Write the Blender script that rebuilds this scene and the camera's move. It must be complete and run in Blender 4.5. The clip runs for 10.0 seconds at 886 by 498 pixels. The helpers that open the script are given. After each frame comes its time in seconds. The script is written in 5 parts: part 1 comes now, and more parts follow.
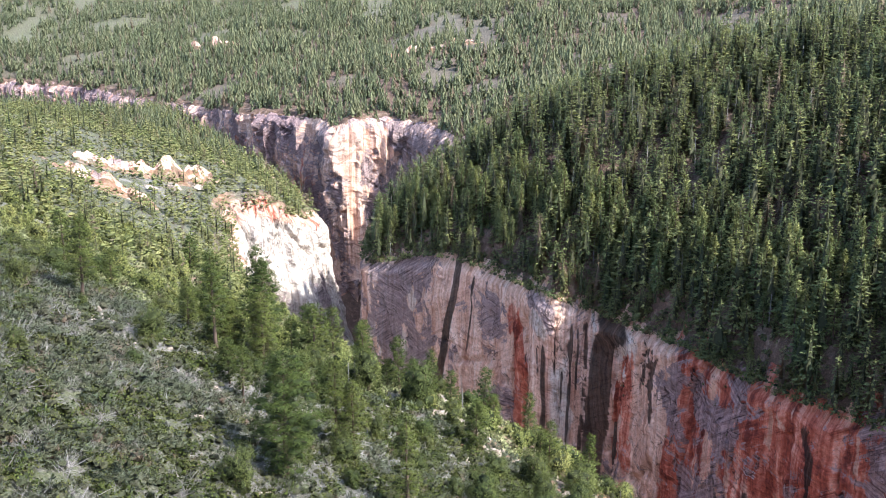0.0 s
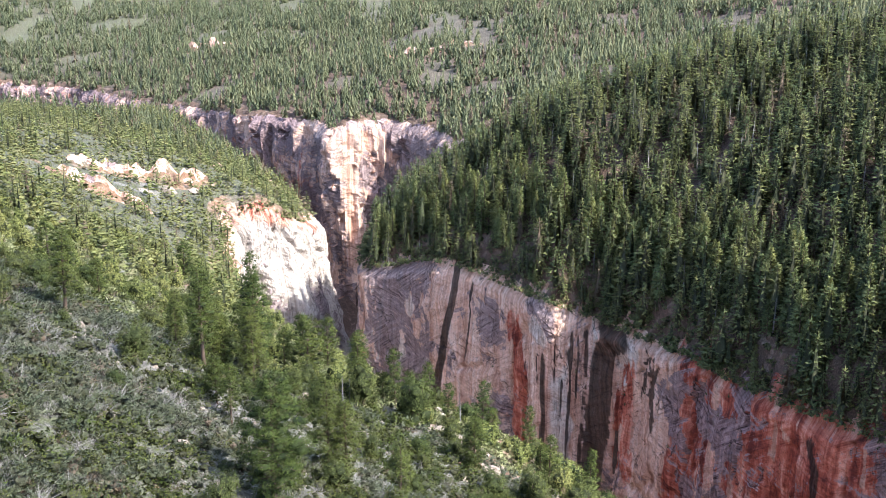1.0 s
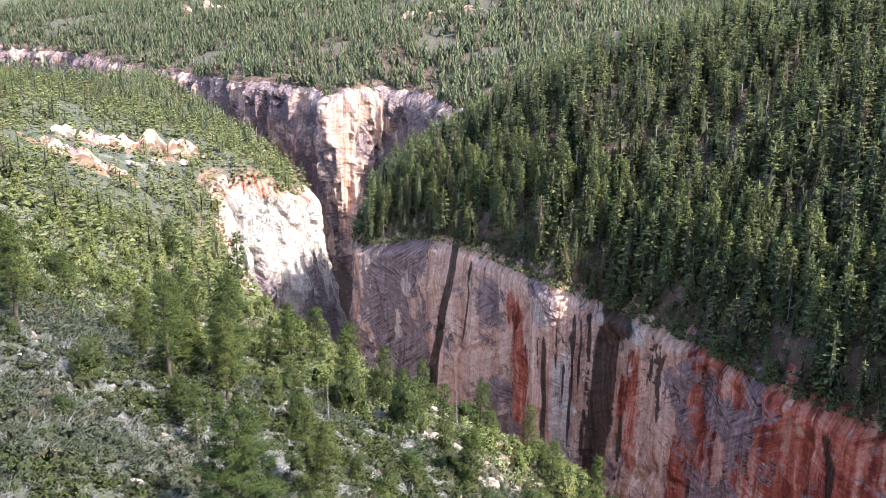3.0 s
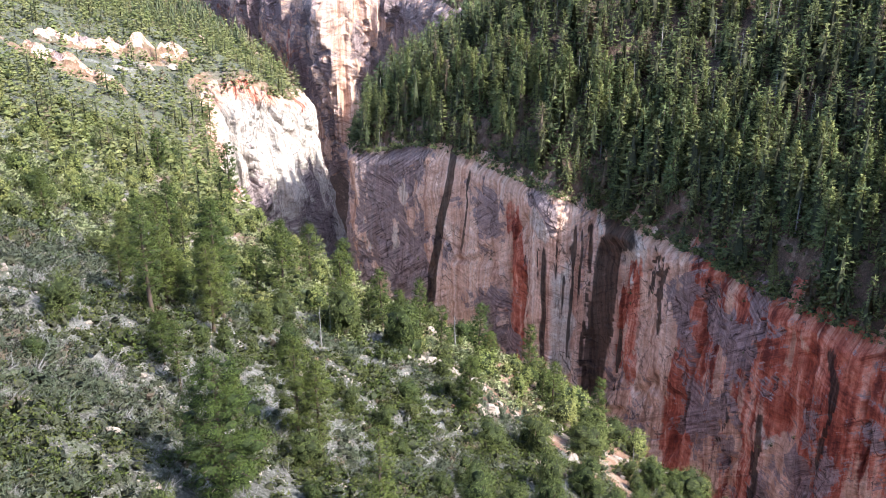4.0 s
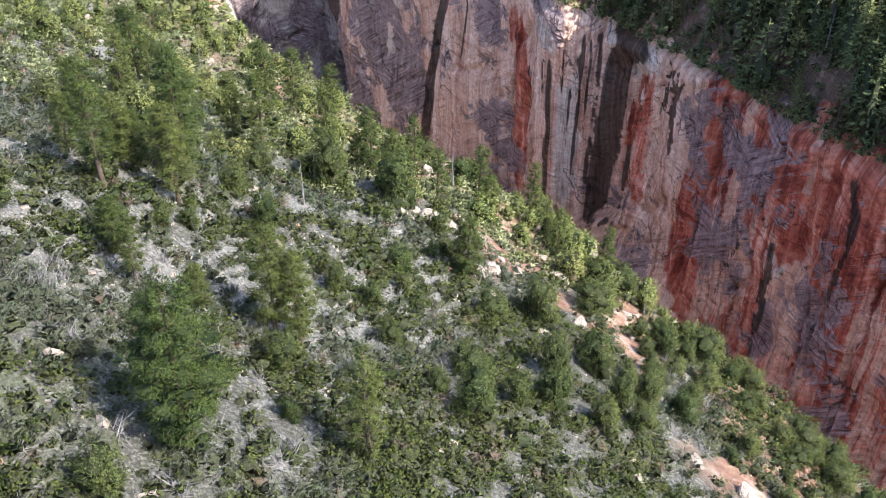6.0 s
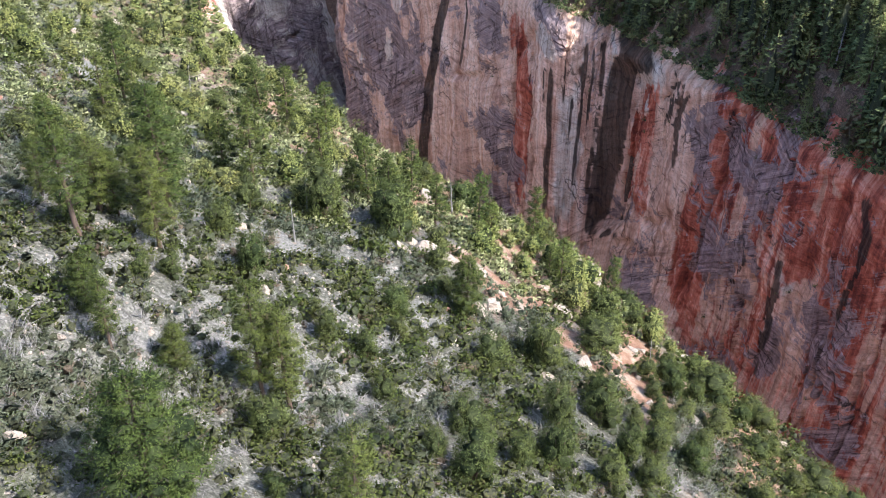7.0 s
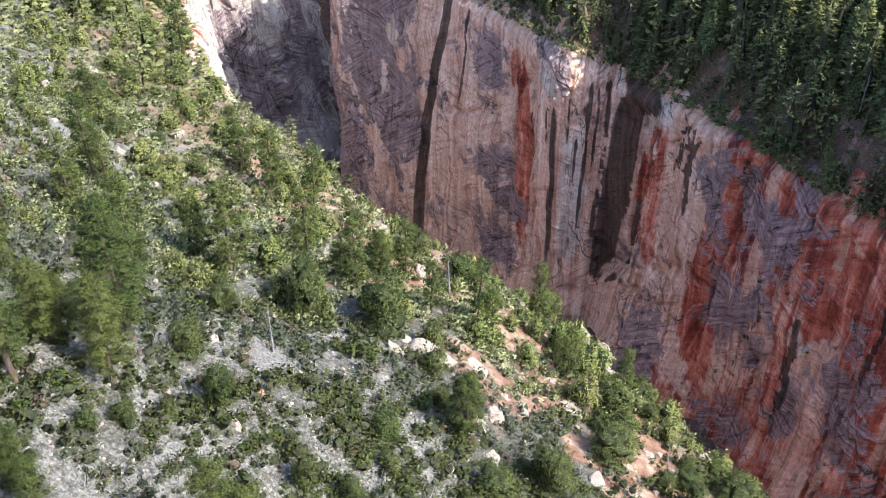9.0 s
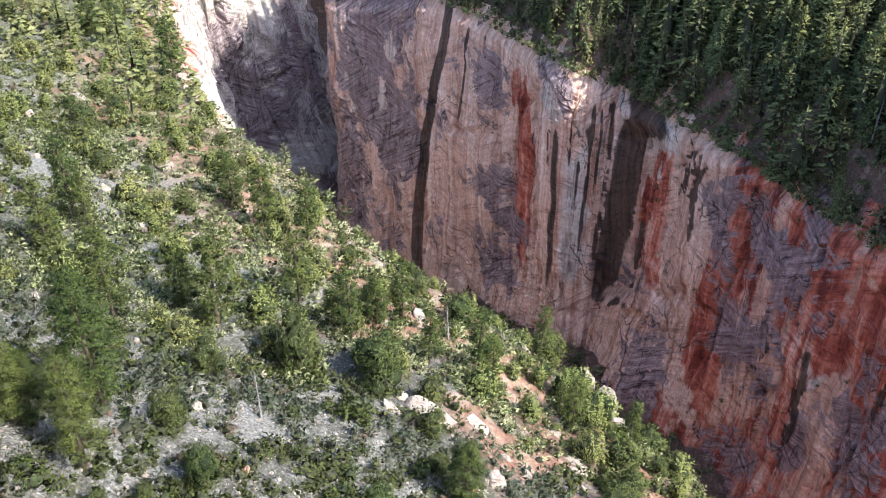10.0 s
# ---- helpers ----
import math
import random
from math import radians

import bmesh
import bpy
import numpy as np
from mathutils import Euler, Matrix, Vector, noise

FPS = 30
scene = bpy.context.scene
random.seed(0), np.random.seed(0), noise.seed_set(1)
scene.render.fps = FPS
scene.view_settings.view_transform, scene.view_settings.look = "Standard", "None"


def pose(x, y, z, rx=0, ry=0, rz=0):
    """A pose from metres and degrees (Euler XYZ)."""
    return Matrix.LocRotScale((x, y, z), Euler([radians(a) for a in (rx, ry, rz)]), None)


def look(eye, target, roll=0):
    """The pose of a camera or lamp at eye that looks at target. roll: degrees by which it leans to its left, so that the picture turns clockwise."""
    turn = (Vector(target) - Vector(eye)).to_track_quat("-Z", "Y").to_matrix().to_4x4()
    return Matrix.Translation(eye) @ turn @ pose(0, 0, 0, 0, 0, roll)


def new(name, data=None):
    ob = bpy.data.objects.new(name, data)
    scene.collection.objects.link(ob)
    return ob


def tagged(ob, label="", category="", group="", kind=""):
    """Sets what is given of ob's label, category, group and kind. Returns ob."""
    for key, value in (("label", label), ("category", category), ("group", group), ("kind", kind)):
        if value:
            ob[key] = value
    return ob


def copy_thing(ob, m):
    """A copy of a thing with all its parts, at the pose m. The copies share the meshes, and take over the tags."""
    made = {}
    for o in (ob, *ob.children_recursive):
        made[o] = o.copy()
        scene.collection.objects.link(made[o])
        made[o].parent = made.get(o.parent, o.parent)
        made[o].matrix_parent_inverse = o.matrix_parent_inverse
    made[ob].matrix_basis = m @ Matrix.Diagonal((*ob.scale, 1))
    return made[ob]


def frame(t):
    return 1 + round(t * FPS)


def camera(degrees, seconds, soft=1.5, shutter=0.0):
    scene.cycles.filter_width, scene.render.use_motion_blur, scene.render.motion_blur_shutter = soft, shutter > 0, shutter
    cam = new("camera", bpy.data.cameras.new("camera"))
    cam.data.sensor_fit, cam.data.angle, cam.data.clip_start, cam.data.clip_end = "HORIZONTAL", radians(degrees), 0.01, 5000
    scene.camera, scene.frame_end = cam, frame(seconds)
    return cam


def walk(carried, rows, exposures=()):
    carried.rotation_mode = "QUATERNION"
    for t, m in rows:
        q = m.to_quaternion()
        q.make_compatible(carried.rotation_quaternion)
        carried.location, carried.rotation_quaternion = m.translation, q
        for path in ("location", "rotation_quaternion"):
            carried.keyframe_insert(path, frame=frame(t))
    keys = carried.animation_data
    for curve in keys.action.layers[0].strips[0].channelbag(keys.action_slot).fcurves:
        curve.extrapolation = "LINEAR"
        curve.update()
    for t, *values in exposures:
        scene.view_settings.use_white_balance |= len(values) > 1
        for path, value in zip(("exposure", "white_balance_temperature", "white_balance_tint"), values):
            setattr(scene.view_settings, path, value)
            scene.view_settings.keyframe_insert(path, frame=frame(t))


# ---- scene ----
cam = camera(48.16, 10.0, soft=0.55)
PATH = [
    (0.0, look((0.00, 0.00, 240.00), (0.099, 96.747, 214.702), 0.01)),
    (0.5, look((0.20, 2.56, 240.27), (0.327, 99.306, 214.987), -0.00)),
    (1.0, look((0.34, 5.38, 240.42), (0.525, 102.137, 215.153), 0.05)),
    (1.5, look((0.53, 8.77, 240.63), (0.738, 105.527, 215.387), 0.04)),
    (2.0, look((0.72, 12.37, 240.90), (0.969, 109.133, 215.670), 0.04)),
    (2.2, look((0.88, 13.90, 241.01), (1.155, 110.651, 215.734), 0.05)),
    (3.3, look((1.20, 22.49, 241.33), (1.398, 117.610, 210.457), 0.23)),
    (3.5, look((1.29, 24.11, 241.37), (1.618, 118.719, 208.973), 0.02)),
    (4.0, look((1.42, 28.19, 241.62), (1.753, 120.604, 203.413), -0.02)),
    (4.5, look((1.49, 32.36, 241.82), (1.845, 121.550, 196.584), -0.07)),
    (5.0, look((1.77, 36.55, 242.05), (2.020, 122.665, 191.222), -0.16)),
    (5.2, look((1.83, 38.29, 242.17), (2.050, 123.318, 189.542), -0.16)),
    (6.3, look((2.05, 48.09, 242.95), (2.358, 129.789, 185.287), -0.07)),
    (6.5, look((2.10, 49.62, 243.14), (2.410, 131.258, 185.392), -0.08)),
    (7.0, look((2.27, 53.86, 243.82), (2.580, 135.542, 186.125), -0.04)),
    (7.5, look((2.41, 58.14, 244.46), (2.742, 139.894, 186.868), -0.07)),
    (8.0, look((2.53, 62.43, 245.02), (2.866, 144.221, 187.494), -0.06)),
    (8.5, look((2.61, 66.76, 245.47), (2.972, 148.580, 187.978), -0.03)),
    (9.0, look((2.64, 71.07, 246.01), (3.065, 152.935, 188.575), 0.01)),
    (9.5, look((2.68, 75.36, 246.56), (3.151, 157.299, 189.245), 0.00)),
    (10.0, look((2.81, 79.63, 247.21), (3.289, 161.597, 189.933), 0.00)),
]
walk(cam, PATH, [(0.0, 2.02, 6300, 11), (10.0, 2.02, 6300, 11)])

# ---------------------------------------------------------------- light
SUN_DIR = Vector((0.60, -0.35, 0.72)).normalized()      # towards the sun
world = bpy.data.worlds.new("world")
scene.world = world
world.use_nodes = True
wn = world.node_tree.nodes
wl = world.node_tree.links
sky = wn.new("ShaderNodeTexSky")
sky.sky_type = 'NISHITA'
sky.sun_disc = False
sky.sun_elevation = math.asin(SUN_DIR.z)
sky.sun_rotation = math.atan2(SUN_DIR.x, SUN_DIR.y)
sky.altitude = 1500
sky.dust_density = 4.0
sky.ozone_density = 0.6
wl.new(sky.outputs[0], wn["Background"].inputs[0])
wn["Background"].inputs[1].default_value = 0.15
sun = new("sun", bpy.data.lights.new("sun", 'SUN'))
sun.data.energy = 3.0
sun.data.angle = radians(0.6)
sun.data.color = (1.0, 0.95, 0.87)
sun.matrix_world = look(SUN_DIR * 900, (0, 0, 0))

# ---------------------------------------------------------------- numeric noise
def hash2(ix, iy, seed):
    n = (ix.astype(np.int64) * 374761393 + iy.astype(np.int64) * 668265263 + seed * 974634777) & 0x7FFFFFFF
    n = ((n ^ (n >> 13)) * 1274126177) & 0x7FFFFFFF
    return ((n ^ (n >> 16)) & 0xFFFFF) / float(0xFFFFF)


def vnoise(x, y, seed=0):
    """Smooth value noise in -1..1."""
    x, y = np.asarray(x, float), np.asarray(y, float)
    ix, iy = np.floor(x), np.floor(y)
    fx, fy = x - ix, y - iy
    fx, fy = fx * fx * fx * (fx * (fx * 6 - 15) + 10), fy * fy * fy * (fy * (fy * 6 - 15) + 10)
    a, b = hash2(ix, iy, seed), hash2(ix + 1, iy, seed)
    c, d = hash2(ix, iy + 1, seed), hash2(ix + 1, iy + 1, seed)
    return 2 * ((a * (1 - fx) + b * fx) * (1 - fy) + (c * (1 - fx) + d * fx) * fy) - 1


def fbm(x, y, seed=0, octaves=4, gain=0.5):
    out, amp, f = 0.0, 1.0, 1.0
    for k in range(octaves):
        out = out + amp * vnoise(np.asarray(x) * f + 17.3 * k, np.asarray(y) * f - 9.1 * k, seed + k)
        amp *= gain
        f *= 2.03
    return out


def sstep(a, b, x):
    t = np.clip((np.asarray(x, float) - a) / (b - a), 0, 1)
    return t * t * (3 - 2 * t)


# ---------------------------------------------------------------- the plan: two rims of the gorge
# x, y, height of the rim, rise of the ground close behind it, rise further back
LEFT_RIM = [
    (150, -150, 118, 0.70, 0.20), (112, 55, 128, 0.74, 0.20), (76, 115, 136, 0.76, 0.20), (52, 155, 140, 0.78, 0.22),
    (40, 176, 139, 0.78, 0.24), (27, 192, 142, 0.78, 0.26), (9, 208, 146, 0.74, 0.28), (-8, 226, 146, 0.68, 0.28),
    (-22, 246, 148, 0.62, 0.30), (-38, 263, 149, 0.55, 0.30), (-52, 290, 147, 0.55, 0.34), (-66, 332, 140, .55, .30),
    (-78, 376, 133, .80, .20), (-86, 412, 133, .80, .15), (-93, 440, 140, .70, .12), (-84, 447, 143, .70, .12),
    (-72, 456, 138, .62, .10), (-65, 476, 131, .62, .08), (-66, 515, 126, .70, .05), (-80, 548, 128, .60, .0), (-108, 592, 137, .45, .0)]
LEFT_RIM2 = [(-150, 640, 149, .25, .0), (-212, 735, 157, .05, .0), (-290, 800, 156, .0, .0), (-460, 880, 154, .0, .0),
             (-900, 1000, 156, .05, .05)]
RIGHT_RIM = [
    (260, -60, 150, 1.28, .3), (150, 130, 146, 1.60, .3), (108, 193, 143.5, 1.70, .3), (90, 219, 143, 1.70, .3),
    (82, 231, 142, 1.66, .3), (75, 246, 142, 1.54, .3), (67, 261, 142.5, 1.46, .3), (58, 276, 142.5, 1.44, .3),
    (51, 290, 141.5, 1.44, .3), (45, 299, 142, 1.40, .3), (35, 300, 145, 1.35, .3), (27, 312, 145, 1.35, .3),
    (14, 330, 146, 1.35, .3), (-2, 348, 146, 1.28, .3), (-15, 359, 142, 1.14, .3), (-28, 366, 138, 1.06, .3),
    (-32, 378, 140, 0.85, .3), (-27, 415, 144, 0.71, .3), (-12, 455, 148, 0.64, .28)]
RIGHT_RIM2 = [
    (8, 505, 150, 0.57, .25), (22, 545, 152, 0.50, .22), (12, 575, 155, 0.43, .2), (-8, 628, 156, 0.43, .2),
    (-34, 655, 156, 0.43, .2), (-56, 643, 158, 0.43, .2), (-74, 646, 152, 0.43, .2), (-88, 684, 153, 0.43, .2),
    (-112, 702, 153, 0.43, .2), (-140, 720, 152, 0.43, .2), (-186, 776, 150, 0.43, .2), (-262, 850, 149, 0.43, .22),
    (-345, 945, 150, 0.50, .22), (-460, 1000, 150, 0.50, .22), (-900, 1130, 160, 0.43, .2)]


def resample(rows, step):
    """A smooth line through the rows (Catmull-Rom), at even steps of its length in plan."""
    p = np.array(rows, float)
    q = np.vstack([2 * p[0] - p[1], p, 2 * p[-1] - p[-2]])
    fine = []
    for i in range(1, len(q) - 2):
        t = np.linspace(0, 1, 40, endpoint=False)[:, None]
        a, b, c, d = q[i - 1], q[i], q[i + 1], q[i + 2]
        fine.append(0.5 * (2 * b + (c - a) * t + (2 * a - 5 * b + 4 * c - d) * t ** 2 + (3 * b - a - 3 * c + d) * t ** 3))
    fine = np.vstack(fine + [p[-1:]])
    s = np.r_[0, np.cumsum(np.hypot(*np.diff(fine[:, :2], axis=0).T))]
    at = np.arange(0, s[-1], step)
    return np.stack([np.interp(at, s, fine[:, k]) for k in range(p.shape[1])], 1), at


def thinned(rows):
    """Rim points: close together along the near gorge, wide apart beyond."""
    line, _ = resample(rows, 2.0)
    return np.vstack([line[line[:, 1] < 520], line[line[:, 1] >= 520][::4]])


LRIM, RRIM = thinned(LEFT_RIM + LEFT_RIM2), thinned(RIGHT_RIM + RIGHT_RIM2)
GORGE = np.vstack([LRIM[:, :2], RRIM[::-1, :2]])


def in_gorge(x, y):
    inside = np.zeros(np.shape(x), bool)
    ax, ay = GORGE[:, 0], GORGE[:, 1]
    bx, by = np.roll(ax, -1), np.roll(ay, -1)
    for x0, y0, x1, y1 in zip(ax, ay, bx, by):
        cross = (y0 > y) != (y1 > y)
        if cross.any():
            inside ^= cross & (x < (x1 - x0) * (y - y0) / ((y1 - y0) or 1e-9) + x0)
    return inside


def from_rim(x, y, rim):
    """Distance to a rim, and its height and rises there, eased between its points."""
    dd = np.empty((len(rim), len(x)))
    for i, r in enumerate(rim):
        dd[i] = np.hypot(x - r[0], y - r[1])
    d = np.maximum(dd.min(0), 0.01)
    w = (d / np.maximum(dd, 0.01)) ** 7
    w /= w.sum(0)
    return d, w.T @ rim[:, 2], w.T @ rim[:, 3], w.T @ rim[:, 4]


def ground_info(x, y):
    """Height of the ground outside the gorge, distance to the nearer rim, and which side (1: the far, wooded one)."""
    x, y = np.asarray(x, float).ravel(), np.asarray(y, float).ravel()
    z, d, side = np.empty(len(x)), np.empty(len(x)), np.empty(len(x))
    for lo in range(0, len(x), 20000):
        sl = slice(lo, lo + 20000)
        X, Y = x[sl], y[sl]
        dl, zl, al, bl = from_rim(X, Y, LRIM)
        dr, zr, ar, br = from_rim(X, Y, RRIM)
        # near slope and bench: steep behind the rim, then easing
        hl = zl + al * 55 * (1 - np.exp(-dl / 55.0)) + bl * dl * sstep(10, 120, dl)
        hl = np.where(Y > 330, np.minimum(hl, 181 + 6 * vnoise(X / 60, Y / 60, 5) - 30 * sstep(540, 740, Y)), hl)
        # wooded slope: steep, then a long even rise
        hr = zr + ar * 26 * (1 - np.exp(-dr / 26.0)) + br * dr * sstep(0, 60, dr)
        far = sstep(500, 1500, dr)
        hr = hr * (1 - far) + far * np.minimum(hr, 420)
        hl, hr = zl + (hl - zl) * sstep(.5, 7.5, dl), zr + (hr - zr) * sstep(.5, 7.5, dr)
        left = dl < dr
        z[sl], d[sl], side[sl] = np.where(left, hl, hr), np.minimum(dl, dr), np.where(left, 0.0, 1.0)
    rough = 0.9 * fbm(x / 16, y / 16, 11, 3) + 0.28 * fbm(x / 3.1, y / 3.1, 12, 2)
    broad = 5.0 * fbm(x / 85, y / 85, 13, 2) * sstep(20, 140, d) * (0.35 + 0.65 * side)
    return z + rough * sstep(0, 10, d) + broad, d, side


def floor_z(x, y):
    return 62 - 48 * sstep(290, 420, y) + 40 * sstep(540, 700, y) + 3 * fbm(np.asarray(x) / 14, np.asarray(y) / 14, 31, 3)


def ground_z(x, y):
    return ground_info(np.atleast_1d(x), np.atleast_1d(y))[0]


# ---------------------------------------------------------------- materials
def mat(name):
    m = bpy.data.materials.new(name)
    m.use_nodes = True
    return m, m.node_tree.nodes, m.node_tree.links, m.node_tree.nodes["Principled BSDF"]


def tex(n, l, scale, detail=4.0, rough=0.55, vec=None, dist=0.0):
    t = n.new("ShaderNodeTexNoise")
    t.inputs["Scale"].default_value = scale
    t.inputs["Detail"].default_value = detail
    t.inputs["Roughness"].default_value = rough
    t.inputs["Distortion"].default_value = dist
    if vec is not None:
        l.new(vec, t.inputs["Vector"])
    return t.outputs["Fac"]


def ramp(n, l, fac, *stops):
    r = n.new("ShaderNodeValToRGB")
    e = r.color_ramp.elements
    while len(e) < len(stops):
        e.new(0.5)
    for k, (p, c) in enumerate(stops):
        e[k].position = p
        e[k].color = (*c, 1) if len(c) == 3 else c
    l.new(fac, r.inputs[0])
    return r.outputs[0]


def band(n, l, fac, lo, hi, a=0.0, b=1.0):
    r = n.new("ShaderNodeMapRange")
    r.interpolation_type = 'SMOOTHSTEP'
    for k, v in zip(("From Min", "From Max", "To Min", "To Max"), (lo, hi, a, b)):
        r.inputs[k].default_value = v
    l.new(fac, r.inputs["Value"])
    return r.outputs[0]


def mixc(n, l, fac, a, b, mode='MIX'):
    m = n.new("ShaderNodeMix")
    m.data_type = 'RGBA'
    m.blend_type = mode
    for sock, v in ((m.inputs[0], fac), (m.inputs[6], a), (m.inputs[7], b)):
        if isinstance(v, (int, float)):
            sock.default_value = v
        elif isinstance(v, tuple):
            sock.default_value = (*v, 1)
        else:
            l.new(v, sock)
    return m.outputs[2]


def maths(n, l, op, a, b):
    m = n.new("ShaderNodeMath")
    m.operation = op
    for sock, v in zip(m.inputs, (a, b)):
        if isinstance(v, (int, float)):
            sock.default_value = v
        else:
            l.new(v, sock)
    return m.outputs[0]


def attr(n, name):
    a = n.new("ShaderNodeAttribute")
    a.attribute_name = name
    return a.outputs["Fac"]


def bump(n, l, p, height, strength, dist):
    b = n.new("ShaderNodeBump")
    b.inputs["Strength"].default_value = strength
    b.inputs["Distance"].default_value = dist
    l.new(height, b.inputs["Height"])
    l.new(b.outputs[0], p.inputs["Normal"])


def scaled(n, l, sx, sy, sz, source="Object"):
    c = n.new("ShaderNodeTexCoord")
    m = n.new("ShaderNodeMapping")
    m.inputs["Scale"].default_value = (sx, sy, sz)
    l.new(c.outputs[source], m.inputs["Vector"])
    return m.outputs[0]


def ground_material():
    m, n, l, p = mat("soil")
    v = scaled(n, l, 1, 1, 1)
    big, mid, fine = tex(n, l, .045, 5, .6, v), tex(n, l, .35, 6, .65, v), tex(n, l, 3.0, 5, .7, v)
    grit = tex(n, l, 5.0, 5, .85, v)
    pale = ramp(n, l, fine, (.34, (0.078, 0.074, 0.068)), (.5, (0.172, 0.164, 0.150)), (.66, (0.34, 0.325, 0.298)))
    litter = ramp(n, l, fine, (.36, (0.032, 0.030, 0.024)), (.5, (0.080, 0.076, 0.064)), (.64, (0.19, 0.18, 0.16)))
    red = ramp(n, l, mid, (.34, (0.150, 0.066, 0.042)), (.5, (0.27, 0.145, 0.098)), (.66, (0.42, 0.32, 0.25)))
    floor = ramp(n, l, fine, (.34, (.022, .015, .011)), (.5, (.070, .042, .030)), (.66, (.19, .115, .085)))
    speck = tex(n, l, 1.1, 5, .7, v)
    c = mixc(n, l, band(n, l, maths(n, l, 'ADD', maths(n, l, 'ADD', mid, attr(n, "bare")), maths(n, l, 'MULTIPLY', maths(n, l, 'SUBTRACT', speck, .5), 1.2)), .72, .88), litter, pale)
    c = mixc(n, l, band(n, l, maths(n, l, 'ADD', big, attr(n, "rust")), .85, 1.15), c, red)
    green = ramp(n, l, fine, (.3, (.04, .058, .020)), (.7, (.13, .15, .055)))
    c = mixc(n, l, maths(n, l, 'MULTIPLY', band(n, l, tex(n, l, .8, 4, .6, v), .40, .54), attr(n, "grass")), c, green)
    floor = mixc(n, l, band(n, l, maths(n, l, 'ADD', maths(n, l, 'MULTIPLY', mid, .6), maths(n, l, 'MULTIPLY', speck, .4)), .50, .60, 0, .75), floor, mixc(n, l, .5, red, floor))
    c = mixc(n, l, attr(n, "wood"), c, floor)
    c = mixc(n, l, .7, c, ramp(n, l, grit, (.34, (.42, .42, .43)), (.50, (.92, .92, .92)), (.66, (1.15, 1.15, 1.15))), 'MULTIPLY')
    l.new(c, p.inputs["Base Color"])
    p.inputs["Roughness"].default_value = .95
    bump(n, l, p, maths(n, l, 'ADD', fine, maths(n, l, 'MULTIPLY', grit, .5)), .8, .35)
    return m


def cliff_material():
    """Sandstone face: vertical streaks of varnish, orange and pale wash over slanting fine beds."""
    m, n, l, p = mat("sandstone")
    c = n.new("ShaderNodeTexCoord")
    uv = c.outputs["UV"]

    def stretched(su, sz, rot=0.0):
        mp = n.new("ShaderNodeMapping")
        mp.vector_type = 'TEXTURE'
        mp.inputs["Scale"].default_value = (1 / su, 1 / sz, 1)
        mp.inputs["Rotation"].default_value = (0, 0, rot)
        l.new(uv, mp.inputs["Vector"])
        return mp.outputs[0]
    streak = tex(n, l, 1, 6, .62, stretched(.42, .014))
    wash = tex(n, l, 1, 6, .66, stretched(.30, .022))
    thin = tex(n, l, 1, 6, .72, stretched(1.0, .035))
    fine = tex(n, l, 1, 6, .78, stretched(1.1, 1.1))
    zone = band(n, l, tex(n, l, 1, 3, .5, stretched(.045, .06)), .46, .54)
    bed = mixc(n, l, zone, tex(n, l, 1, 5, .72, stretched(.035, .42, -.55)), tex(n, l, 1, 5, .72, stretched(.045, .46, .38)))
    hatch = mixc(n, l, zone, tex(n, l, 1, 4, .7, stretched(.10, 1.15, -.62)), tex(n, l, 1, 4, .7, stretched(.11, 1.25, .45)))
    big = tex(n, l, 1, 5, .6, stretched(.055, .030, -.2), .15)
    patch = tex(n, l, 1, 7, .70, stretched(.22, .14, -.4), .1)

    def centred(x, k):
        return maths(n, l, 'MULTIPLY', maths(n, l, 'SUBTRACT', x, .5), k)

    def total(*xs):
        out = xs[0]
        for x in xs[1:]:
            out = maths(n, l, 'ADD', out, x)
        return out

    def cracks(su, sz, rot, width):
        """Dark joints round tall slanting blocks."""
        wob = n.new("ShaderNodeVectorMath")
        wob.operation = 'MULTIPLY_ADD'
        nt = n.new("ShaderNodeTexNoise")
        nt.inputs["Scale"].default_value = 1
        nt.inputs["Detail"].default_value = 5
        l.new(stretched(su * 3, sz * 3), nt.inputs["Vector"])
        l.new(nt.outputs["Color"], wob.inputs[0])
        wob.inputs[1].default_value = (.55, .55, 0)
        l.new(stretched(su, sz, rot), wob.inputs[2])
        vo = n.new("ShaderNodeTexVoronoi")
        vo.feature = 'DISTANCE_TO_EDGE'
        vo.inputs["Scale"].default_value = 1
        l.new(wob.outputs[0], vo.inputs["Vector"])
        return band(n, l, vo.outputs["Distance"], 0, width, 1, 0)
    base = ramp(n, l, total(streak, centred(patch, .30), centred(bed, .25)), (.36, (0.41, 0.235, 0.172)), (.45, (0.58, 0.37, 0.282)), (.54, (0.66, 0.46, 0.368)), (.68, (0.75, 0.60, 0.51)))
    pale = ramp(n, l, total(thin, centred(patch, .5)), (.34, (0.40, 0.345, 0.30)), (.5, (0.54, 0.485, 0.435)), (.66, (0.63, 0.585, 0.54)))
    col = mixc(n, l, band(n, l, total(attr(n, "pale"), maths(n, l, 'MULTIPLY', patch, .5)), .55, .95), base, pale)
    # red rock and orange wash, hanging down in streaks
    red = ramp(n, l, total(wash, centred(patch, .45), centred(bed, .35)), (.36, (0.15, 0.036, 0.027)), (.46, (0.34, 0.088, 0.056)), (.55, (0.50, 0.175, 0.118)), (.66, (0.68, 0.37, 0.285)))
    rmask = band(n, l, total(attr(n, "red"), centred(streak, 1.5), centred(big, 1.4), centred(hatch, .3)), .36, .60)
    col = mixc(n, l, rmask, col, red)
